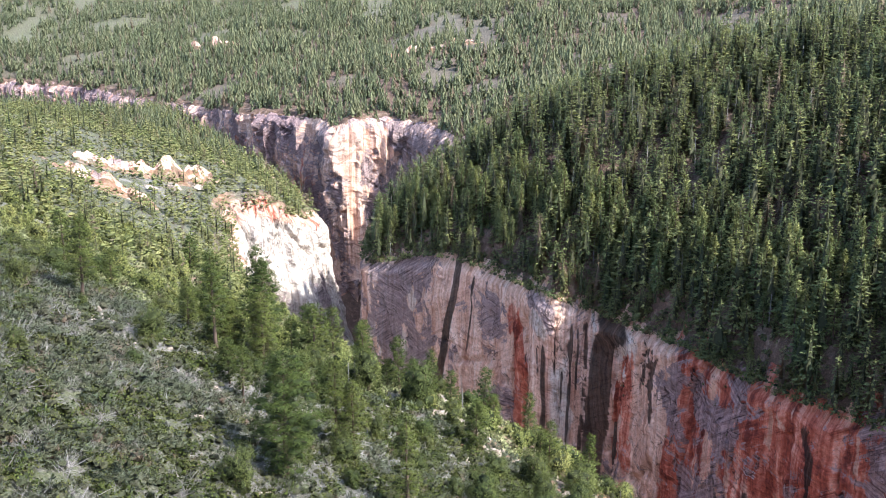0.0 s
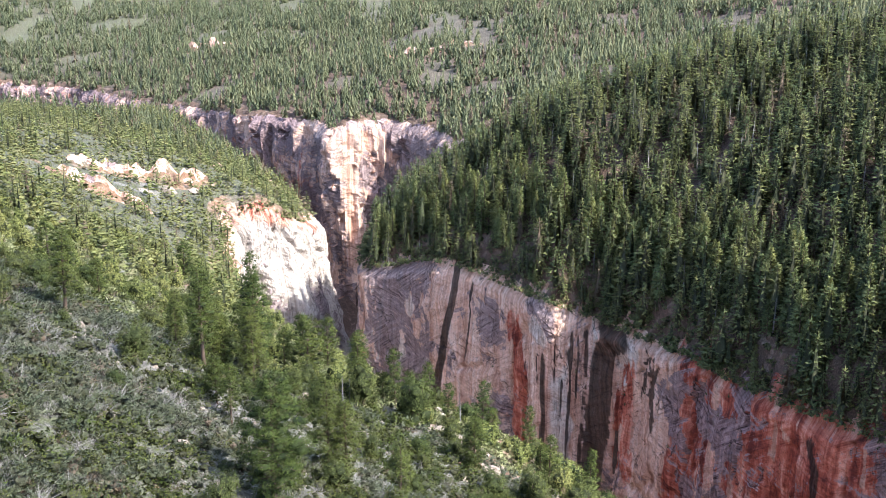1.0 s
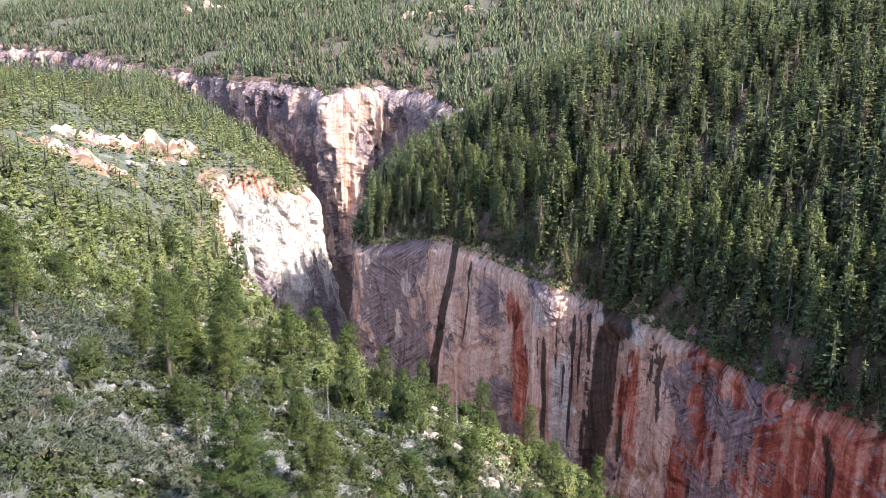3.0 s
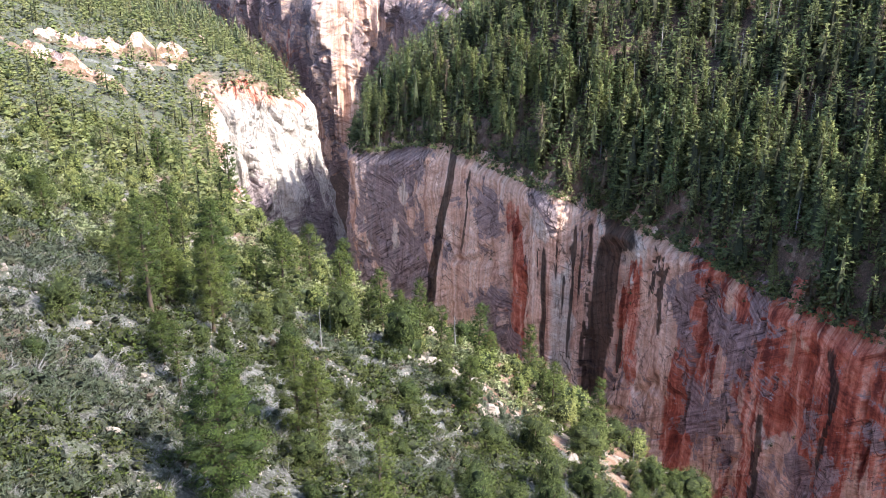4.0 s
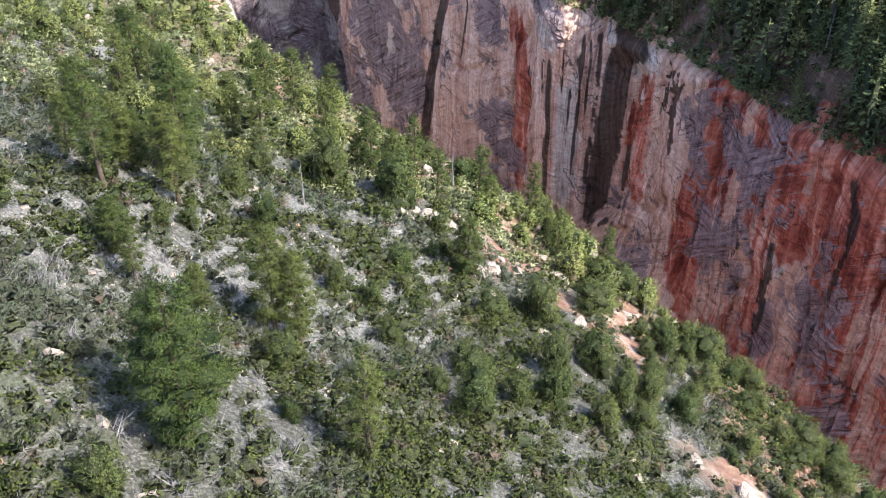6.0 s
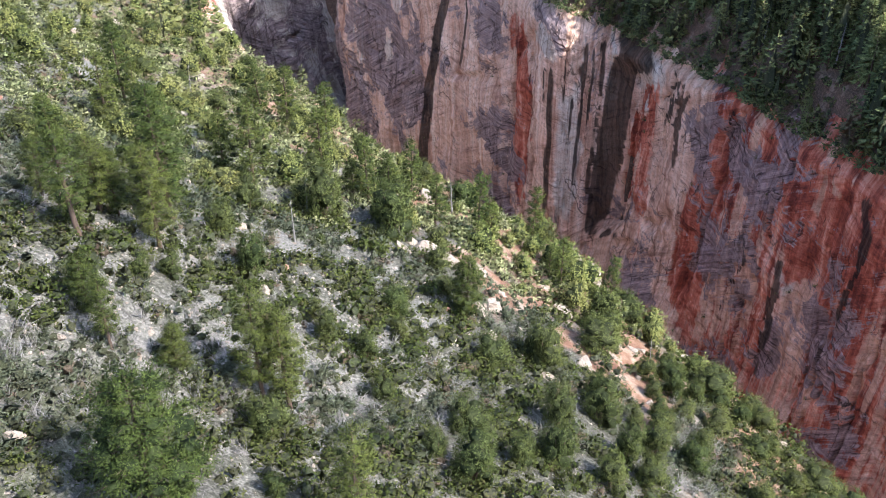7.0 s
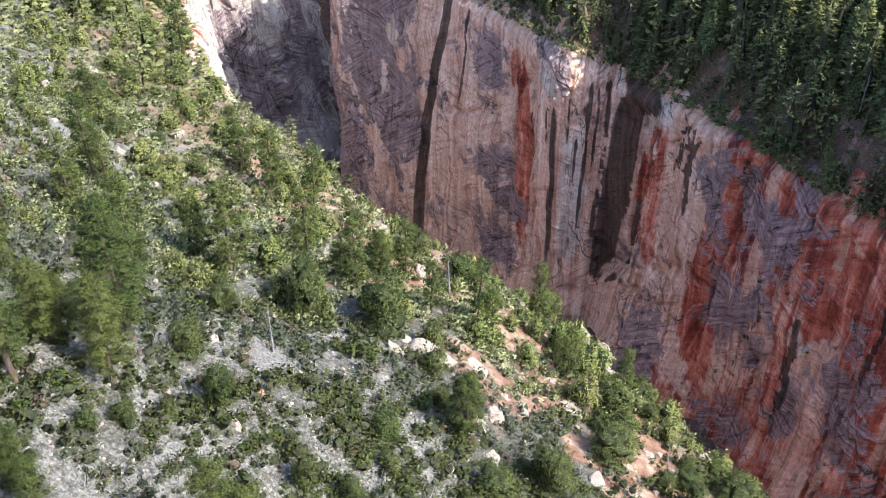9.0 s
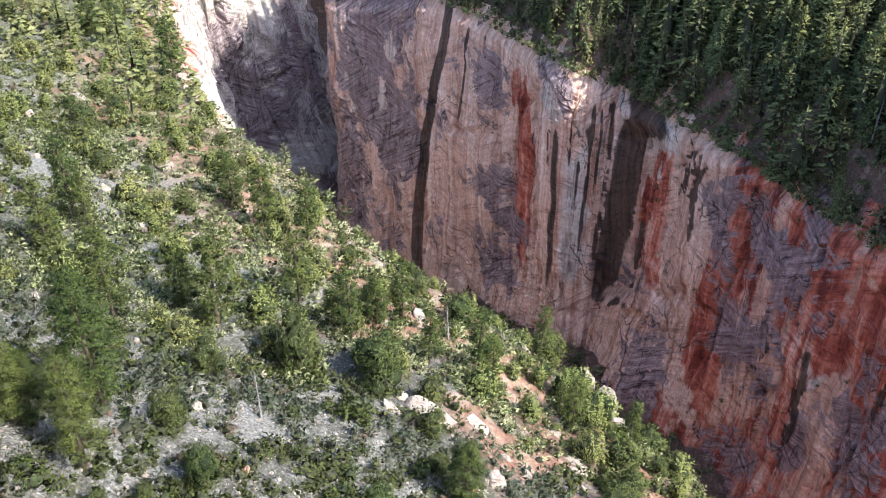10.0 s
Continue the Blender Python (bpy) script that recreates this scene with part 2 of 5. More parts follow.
    # slate-violet varnish, and shade painted on some walls, in ragged patches combed by the slanting beds
    var = ramp(n, l, total(hatch, centred(thin, .4)), (.34, (0.125, 0.094, 0.102)), (.5, (0.215, 0.165, 0.172)), (.62, (0.32, 0.25, 0.252)))
    vm = band(n, l, total(attr(n, "varnish_shade"), centred(big, 2.6), centred(bed, 1.1), centred(hatch, .45), centred(patch, 1.3), centred(thin, .6)), .45, .58, 0, .90)
    col = mixc(n, l, vm, col, var)
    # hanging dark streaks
    darkening = band(n, l, total(attr(n, "darkening"), centred(thin, .8), centred(patch, .2)), .36, .60, 0, .90)
    col = mixc(n, l, darkening, col, mixc(n, l, band(n, l, total(thin, centred(wash, .8)), .42, .68), (.011, .008, .007), (.085, .054, .041)))
    col = mixc(n, l, .55, col, ramp(n, l, bed, (.34, (.42, .38, .39)), (.43, (1, 1, 1)), (.62, (1.12, 1.12, 1.12))), 'MULTIPLY')
    col = mixc(n, l, band(n, l, total(patch, centred(big, .8)), .46, .60, .06, .80), col, ramp(n, l, hatch, (.36, (.26, .23, .25)), (.44, (1, 1, 1)), (.62, (1.15, 1.15, 1.15))), 'MULTIPLY')
    col = mixc(n, l, .42, col, ramp(n, l, total(thin, centred(fine, .35)), (.36, (.42, .38, .38)), (.46, (.97, .97, .97)), (.64, (1.25, 1.23, 1.22))), 'MULTIPLY')
    col = mixc(n, l, .52, col, ramp(n, l, fine, (.34, (.36, .35, .36)), (.46, (.98, .98, .98)), (.64, (1.22, 1.22, 1.22))), 'MULTIPLY')
    joint = maths(n, l, 'MULTIPLY', maths(n, l, 'MAXIMUM', cracks(.085, .028, -.35, .012), cracks(.20, .075, .5, .010)), band(n, l, total(patch, centred(big, 1.0)), .44, .56))
    col = mixc(n, l, maths(n, l, 'MULTIPLY', joint, .7), col, (.03, .02, .018))
    p.inputs["Specular IOR Level"].default_value = .2
    l.new(col, p.inputs["Base Color"])
    p.inputs["Roughness"].default_value = .85
    h = total(maths(n, l, 'MULTIPLY', bed, 1.2), maths(n, l, 'MULTIPLY', hatch, .6), fine, patch, maths(n, l, 'MULTIPLY', joint, -.8))
    bump(n, l, p, h, .9, 1.1)
    return m


def leaf_material(name, dark, light, warm, per_tree, scale=6.0):
    """Foliage: tone per tree (a stored value or the object's own random), per clump, and a fine leafy mottle."""
    m, n, l, p = mat(name)
    isl = n.new("ShaderNodeNewGeometry").outputs["Random Per Island"]
    tone = attr(n, "tone") if per_tree else n.new("ShaderNodeObjectInfo").outputs["Random"]
    c = mixc(n, l, isl, dark, light)
    c = mixc(n, l, maths(n, l, 'MULTIPLY', tone, .75), c, warm)
    c = mixc(n, l, band(n, l, tone, .955, .965, 0, .8 if per_tree else 0), c, (.17, .125, .095))
    grain = tex(n, l, scale, 3, .7, scaled(n, l, 1, 1, 1))
    c = mixc(n, l, .9, c, ramp(n, l, grain, (.36, (.55, .56, .54)), (.52, (1, 1, 1)), (.68, (1.3, 1.3, 1.25))), 'MULTIPLY')
    l.new(c, p.inputs["Base Color"])
    p.inputs["Roughness"].default_value = .6
    p.inputs["Specular IOR Level"].default_value = .10
    bump(n, l, p, grain, .8, .12)
    tr = n.new("ShaderNodeBsdfTranslucent")
    l.new(c, tr.inputs[0])
    mx = n.new("ShaderNodeMixShader")
    mx.inputs[0].default_value = .30
    l.new(p.outputs[0], mx.inputs[1])
    l.new(tr.outputs[0], mx.inputs[2])
    l.new(mx.outputs[0], n["Material Output"].inputs["Surface"])
    return m


def bark_material(name, a, b):
    m, n, l, p = mat(name)
    v = scaled(n, l, 5, 5, .9)
    f = tex(n, l, 1.2, 5, .7, v)
    l.new(ramp(n, l, f, (.3, a), (.7, b)), p.inputs["Base Color"])
    p.inputs["Roughness"].default_value = .9
    bump(n, l, p, f, .8, .05)
    return m


def rock_material(name, a, b, c):
    m, n, l, p = mat(name)
    v = scaled(n, l, 1, 1, 1.6)
    f, g = tex(n, l, .8, 6, .65, v), tex(n, l, 5, 5, .7, v)
    col = ramp(n, l, f, (.3, a), (.5, b), (.72, c))
    col = mixc(n, l, .5, col, ramp(n, l, g, (.3, (.55, .55, .55)), (.65, (1, 1, 1))), 'MULTIPLY')
    l.new(col, p.inputs["Base Color"])
    p.inputs["Roughness"].default_value = .9
    bump(n, l, p, maths(n, l, 'ADD', f, g), .8, .25)
    return m


SOIL, SANDSTONE = ground_material(), cliff_material()
FIR_LEAF = leaf_material("fir_needles", (0.071, 0.099, 0.046), (0.173, 0.214, 0.092), (0.253, 0.255, 0.104), True, 2.5)
FAR_LEAF = leaf_material("far_needles", (0.060, 0.082, 0.050), (0.150, 0.180, 0.098), (0.205, 0.205, 0.115), True, 1.2)
FIR_LEAF_OB = leaf_material("fir_needles_near", (0.082, 0.113, 0.052), (0.202, 0.253, 0.106), (0.295, 0.301, 0.115), False, 4.0)
PINE_LEAF = leaf_material("pine_needles", (0.043, 0.066, 0.019), (0.109, 0.146, 0.039), (0.153, 0.175, 0.047), False)
JUNIPER_LEAF = leaf_material("juniper_scales", (0.051, 0.074, 0.026), (0.120, 0.153, 0.051), (0.168, 0.182, 0.061), False)
SAGE_LEAF = leaf_material("sage_leaves", (0.064, 0.083, 0.053), (0.128, 0.154, 0.098), (0.148, 0.152, 0.104), True, 8.0)
# light brush leaf, with the upper slope's sunshine painted into it
SUNLIT_BRUSH_LEAF = leaf_material("sunlit_brush_leaves", (0.194, 0.230, 0.105), (0.363, 0.402, 0.200), (0.424, 0.418, 0.230), True, 6.0)
GREEN_LEAF = leaf_material("manzanita_leaves", (0.041, 0.061, 0.015), (0.094, 0.127, 0.031), (0.127, 0.131, 0.046), True, 8.0)
SCRUB_LEAF = leaf_material("scrub_leaves", (0.098, 0.124, 0.048), (0.218, 0.251, 0.094), (0.276, 0.265, 0.115), True, 3.0)
LOW_LEAF = leaf_material("low_scrub_leaves", (0.120, 0.138, 0.066), (0.220, 0.240, 0.118), (0.270, 0.255, 0.140), True, 3.0)
# lighter juniper leaf: sunlight on the upper slope, put into the colour
SUNLIT_JUNIPER_LEAF = leaf_material("sunlit_juniper_scales", (0.130, 0.160, 0.052), (0.290, 0.327, 0.109), (0.357, 0.352, 0.130), False)
# dark leaf copy for crown hearts: the shade inside, painted as colour
CROWN_SHADE = leaf_material("crown_shade", (0.021, 0.032, 0.013), (0.050, 0.069, 0.024), (0.057, 0.062, 0.028), False, 5.0)
# dark green for shrub hearts and fir cores, painting the shade within
HEART_SHADE = leaf_material("heart_shade", (0.036, 0.044, 0.024), (0.075, 0.088, 0.050), (0.090, 0.088, 0.058), True, 12.0)
BARK = bark_material("pine_bark", (.035, .026, .022), (.13, .085, .062))
DEADWOOD = bark_material("dead_wood", (0.111, 0.102, 0.0978), (0.289, 0.276, 0.264))
PALE_ROCK = rock_material("pale_sandstone", (0.21, 0.165, 0.135), (0.35, 0.295, 0.245), (0.46, 0.405, 0.355))
RED_ROCK = rock_material("red_sandstone", (0.176, 0.08, 0.056), (0.32, 0.176, 0.128), (0.44, 0.32, 0.256))


# ---------------------------------------------------------------- mesh helpers
def mesh_of(name, verts, faces, materials, index=None, smooth=False, normals=None, **values):
    """A mesh from arrays; faces all with the same number of corners. values: one float a vertex, stored by name."""
    me = bpy.data.meshes.new(name)
    verts, faces = np.asarray(verts, np.float32), np.asarray(faces, np.int32)
    k = faces.shape[1]
    if normals is not None:                       # every leaf turns its front outwards
        p, q, r = (verts[faces[:, i]] for i in range(3))
        inward = (np.cross(q - p, r - p) * np.asarray(normals)[faces].sum(1)).sum(1) < 0
        faces = np.where(inward[:, None], faces[:, ::-1], faces)
    me.vertices.add(len(verts))
    me.vertices.foreach_set("co", verts.ravel())
    me.loops.add(faces.size)
    me.loops.foreach_set("vertex_index", faces.ravel())
    me.polygons.add(len(faces))
    me.polygons.foreach_set("loop_start", np.arange(0, faces.size, k, dtype=np.int32))
    me.polygons.foreach_set("loop_total", np.full(len(faces), k, np.int32))
    for m in materials:
        me.materials.append(m)
    if index is not None:
        me.polygons.foreach_set("material_index", np.asarray(index, np.int32))
    me.polygons.foreach_set("use_smooth", np.full(len(faces), smooth))
    for key, val in values.items():
        if key == "uv":
            layer = me.uv_layers.new(name="UVMap")
            layer.data.foreach_set("uv", np.asarray(val, np.float32)[faces.ravel()].ravel())
        else:
            me.attributes.new(key, 'FLOAT', 'POINT').data.foreach_set("value", np.asarray(val, np.float32))
    me.update()
    me.validate()
    if normals is not None:                       # foliage shades as a rounded mass, not sliver by sliver
        me.attributes.new("custom_normal", 'FLOAT_VECTOR', 'POINT').data.foreach_set("vector", np.asarray(normals, np.float32).ravel())
        me.update()
    return me


def part(name, me, parent, label=""):
    ob = new(name, me)
    ob.parent = parent
    return tagged(ob, label) if label else ob


def grid_faces(nu, nv):
    i = np.arange(nu - 1)[:, None] * nv + np.arange(nv - 1)[None]
    return np.stack([i, i + nv, i + nv + 1, i + 1], -1).reshape(-1, 4)


# ---------------------------------------------------------------- ground: one sheet to the horizon
def graded(stretches, end):
    """Lines at given steps over stretches, growing by a quarter each beyond them."""
    at = [stretches[0][0]]
    for lo, hi, step in stretches:
        while at[-1] < hi:
            at.append(at[-1] + step)
    step, lo_step = stretches[-1][2], stretches[0][2]
    while at[-1] < end[1]:
        step *= 1.22
        at.append(at[-1] + step)
    while at[0] > end[0]:
        lo_step *= 1.22
        at.insert(0, at[0] - lo_step)
    return np.array(at)


gx = graded([(-330, -150, 5), (-150, -75, 3), (-75, 75, 1.8), (75, 170, 2.5)], (-4200, 4200))
gy = graded([(20, 95, 4), (95, 230, 1.8), (230, 470, 2.8), (470, 800, 5), (800, 1200, 9)], (-4200, 4200))
GX, GY = [a.ravel() for a in np.meshgrid(gx, gy, indexing="ij")]
gz, gd, gs = ground_info(GX, GY)
sunk = in_gorge(GX, GY) | (gd < 6)
gz = np.where(sunk, floor_z(GX, GY), gz)
openings = sstep(.05, .32, fbm(GX / 7, GY / 7, 91, 3)) * sstep(50, 32, gd) * sstep(232, 205, GY) * (1 - gs)      # bare ground above the rim
scree = sstep(-54, -40, GX) * sstep(8, -8, GX) * sstep(104, 118, GY) * sstep(172, 150, GY)      # open pale ground
near_bare = gs * .12 + (1 - gs) * (.09 + .30 * sstep(165, 195, GY) * sstep(330, 280, GY) + .20 * fbm(GX / 9, GY / 9, 41, 3) + .29 * scree)
red_soil = (1 - gs) * (.16 * sstep(165, 200, GY) + .74 * sstep(48, 12, gd) * sstep(330, 250, GY) - .05) + .30 * openings + .30 * gs * sstep(40, 5, gd) + .25 * gs * sstep(560, 430, GY) + .08 * gs
grass = (1 - gs) * (.12 + .45 * sstep(190, 310, GY) + .5 * sstep(-18, -34, GX) * sstep(215, 150, GY) * (1 - scree)) + .30 * gs * sstep(430, 520, GY) + .5 * gs * sstep(800, 1150, GY)
near_bare = near_bare - .25 * (1 - gs) * sstep(250, 330, GY) - .22 * (1 - gs) * sstep(-22, -36, GX) * sstep(215, 150, GY) * (1 - scree)
slick = np.exp(-((GX + 136) / 22) ** 2 - ((GY - 418) / 36) ** 2) * (1 - gs) * sstep(-.25, .2, fbm(GX / 14, GY / 14, 48, 3))     # bared rock on the bench
near_bare, grass = near_bare + .9 * slick, grass * (1 - slick)
clearing = sstep(.36, .60, vnoise(GX / 34, GY / 34, 79)) * sstep(440, 520, GY)
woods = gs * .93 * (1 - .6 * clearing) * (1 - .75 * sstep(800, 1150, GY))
# gorge floor takes the dark woodland tone, painting its shade
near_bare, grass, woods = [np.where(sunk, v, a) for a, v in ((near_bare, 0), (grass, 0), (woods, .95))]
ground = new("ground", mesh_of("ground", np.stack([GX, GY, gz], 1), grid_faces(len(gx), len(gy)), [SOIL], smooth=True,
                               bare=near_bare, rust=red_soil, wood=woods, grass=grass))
tagged(ground, "pale and reddish soil slope strewn with litter above a gorge", "ground", kind="structure")


# ---------------------------------------------------------------- cliffs
ROCK_FACE = {}


def cliff(name, rows, step, outward, label, seed, flutes=1.0, stain=None, low=None, splay=0.0):
    """A rock wall hung from a rim line: rounded brow, buttresses, flutes, ledges and cracks, down to the gorge floor."""
    line, s = resample(rows, step)
    x, y, top = line[:, 0], line[:, 1], line[:, 2]
    tx, ty = np.gradient(x), np.gradient(y)
    ln = np.hypot(tx, ty)
    nx, ny = outward * ty / ln, -outward * tx / ln
    k = max(3, int(6 / step))
    pad = np.pad(np.stack([nx, ny]), ((0, 0), (k, k)), mode="edge")
    nx, ny = [np.convolve(r, np.ones(2 * k + 1) / (2 * k + 1), "valid") for r in pad]
    ln = np.hypot(nx, ny)
    nx, ny = nx / ln, ny / ln
    if low is None:
        bottom = floor_z(x, y) - 4
    else:                                          # a low band of rock standing in the slope
        foot = ground_z(x + 4 * nx, y + 4 * ny)
        top = ground_z(x, y) + top * np.sin(np.linspace(0, np.pi, len(x))) ** .6 * (.52 + .38 * vnoise(s / 6, s * 0, seed) + .16 * vnoise(s / 2.2, s * 0, seed + 1))
        bottom = np.minimum(foot, top) - low
    depth = float((top - bottom).max())
    nv = int(depth / step) + 2
    f = np.linspace(0, 1, nv)
    U = np.repeat(s[:, None], nv, 1)
    T = np.repeat(top[:, None], nv, 1) + .9 * fbm(U / 9, U * 0, seed, 3)
    Z = bottom[:, None] + (T - bottom[:, None]) * f[None]
    H = T - Z                                     # depth below the brow
    off = 1.8 * fbm(U / 19, Z / 60, seed + 1, 2) * sstep(0, 14, H)
    off += flutes * 0.85 * fbm(U / 4.2, Z / 38, seed + 2, 3) * sstep(0, 8, H)
    off += np.maximum(flutes - 1, 0) * 2.6 * (.5 - np.abs(vnoise(U / 8, Z / 90, seed + 21))) * sstep(0, 10, H)
    rug = flutes * sstep(-2, 6, H) * (1 + .2 * sstep(58, 74, x) * sstep(140, 160, y) * sstep(330, 300, y))[:, None]
    for size, tall, amp, sd in ((15, 24, 1.0, 3), (6, 9, .5, 13)):
        slab = fbm(U / size + .5 * vnoise(U / 5, Z / 9, seed + 9), (Z + .35 * U) / (tall * (3 if flutes > 1.5 else 1)), seed + sd, 2) * 2.6
        cell = np.floor(slab)
        off += rug * amp * (cell + sstep(.0, .22, slab - cell)) / 2.6
    crack = np.abs(vnoise(U / 7.5 + .35 * vnoise(U / 3, Z / 8, seed + 7), (Z + .3 * U) / 55, seed + 4))
    off -= rug * 1.6 * (1 - sstep(0.0, .09, crack))
    if name == "cliff_east":                       # the tall dark alcove, with its curved ramp below
        base = 60 - 1.1 * (x - 50)[:, None]
        hollow = np.exp(-((x[:, None] - 50.4 + .035 * (H - 20)) / 4.0) ** 4) * ((y > 262) & (y < 306))[:, None]
        off -= 5.5 * hollow * sstep(3, 12, H) * sstep(base + 1, base - 4, H)
        off += 5.0 * np.exp(-((x[:, None] - 51) / 13) ** 2) * sstep(base - 6, base + 40, H) * (y < 310)[:, None]
    off += .22 * fbm(U / 1.3, Z / 1.3, seed + 5, 3) + .16 * vnoise(U / 6, (Z + .45 * U) / .9, seed + 6)
    off += 3.2 * sstep(.35, 0, f)[None] ** 1.5 - 2.6 * sstep(5, 0, H) ** 2
    off += splay * sstep(0, 60, s)[:, None] * (1 - f)[None] ** 1.2
    X, Y = x[:, None] + nx[:, None] * off, y[:, None] + ny[:, None] * off
    # brow: rows that run back onto the ground
    back = np.linspace(3.3, 12.9, 13)
    BX, BY = x[:, None] - nx[:, None] * back, y[:, None] - ny[:, None] * back
    bz = ground_z(BX.ravel(), BY.ravel()).reshape(BX.shape)
    ease = sstep(1.0, 7.5, back)[None]
    BZ = Z[:, -1:] * (1 - ease) + ease * bz + .5 * fbm(BX / 2.6, BY / 2.6, seed + 8, 3) * sstep(11.5, 4, back) \
        + np.interp(back, [2.5, 6.5, 11, 12.9], [.1, .25, .15, -.6])
    VX, VY, VZ = np.hstack([X, BX]), np.hstack([Y, BY]), np.hstack([Z, BZ])
    UU = np.hstack([U, np.repeat(s[:, None], 13, 1)])
    HH = np.hstack([H, -np.repeat(back[None], len(s), 0)])
    verts = np.stack([VX, VY, VZ], -1).reshape(-1, 3)
    faces = grid_faces(len(s), nv + 13)
    if outward > 0:
        faces = faces[:, ::-1]
    vals = stain(UU, VZ, HH, VX, VY)
    keep = {key: np.broadcast_to(val, UU.shape).ravel() for key, val in vals.items()}
    row = np.tile(np.arange(nv + 12), len(s) - 1)
    column = np.repeat(s[:-1], nv + 12)
    soil = (row >= nv + (.3 if name in ("cliff_east", "cliff_north") else 1.5) + 2.6 * fbm(column / 5, row / 4, seed + 40, 3)).astype(int)
    wooded = {"cliff_east": 1.0, "cliff_north": 1.0}.get(name, 0.0)
    keep.update(rust=keep["red"] * 0 + .55, wood=keep["red"] * 0 + .75 * wooded, bare=keep["red"] * 0 + .2, grass=keep["red"] * 0 + .3)
    me = mesh_of(name, verts, faces, [SANDSTONE, SOIL], index=soil, smooth=False, uv=np.stack([UU, VZ], -1).reshape(-1, 2), **keep)
    ROCK_FACE[name] = (X, Y, Z, H, nx, ny)
    return tagged(new(name, me), label, "cliff", kind="structure")


# dark water streaks of the long wall: across, depth below the brow, half width, then the foot of the streak
STREAKS = ((11.2, 3, .55, 7.8, 44), (28.2, 22, .35, 28.8, 42), (32.4, 14, 1.0, 33.4, 86), (30.6, 15, .45, 31.2, 36), (36.2, 10, .5, 36.0, 34), (41.2, 5, .9, 40.0, 66), (38.4, 22, .5, 37.4, 58),
           (45.8, 3, .75, 44.4, 70), (43.4, 6, .4, 42.6, 40), (59.8, 1, .35, 59.4, 24), (60.8, 3, .55, 61.0, 38), (62.0, 5, .45, 61.4, 32), (53.2, 20, .35, 52.8, 60), (69.9, 4, .3, 68.4, 26),
           (74.3, 34, .4, 72.0, 74), (78.9, 28, .9, 80.2, 84), (88, 4, .7, 89, 50))
# patches of the same wall: across, depth, half sizes
VARNISH_PATCHES = ((-7, 38, 5, 17), (-17, 20, 9, 22), (15.5, 11, 6.5, 8.5), (21, 15, 2.5, 7), (7, 13, 2.2, 7), (15, 48, 6, 6), (24, 56, 5, 5), (18, 70, 8, 9), (32, 6, 4.5, 6), (65, 13, 3, 7), (74, 14, 2.6, 6), (72.5, 44, 4.5, 12), (84, 48, 5, 12), (54, 80, 7, 6))
RED_PATCHES = ((23.5, 12, 1.4, 9), (25.4, 24, 2.0, 14), (26.6, 44, 2.2, 22), (70, 10, 2.6, 12), (79, 8, 4, 9), (90, 12, 6, 16), (66.4, 50, 2.6, 20), (58, 88, 9, 14), (57, 22, 1.0, 12), (82, 24, 2.2, 10), (56, 34, 1.5, 14))
# pale rock, and caps painted lighter for the sun they catch
PALE_AND_GLINT_PATCHES = ((31, 10, 2.4, 4), (-11.5, 14, 1.6, 6), (-15.2, 6, 1.5, 4), (-14.5, 36, 1.7, 9), (38, 40, 4, 26), (55.5, 8, 3, 8), (47.9, 10, .8, 12), (81, 34, 2, 6))


def blot(along, h, patches, ragged):
    """Strength of a set of soft-edged patches."""
    out = 0 * along
    for a, d, ra, rd in patches:
        out = np.maximum(out, sstep(1.35, .65, np.hypot((along - a) / ra, (h - d) / rd) + ragged))
    return out


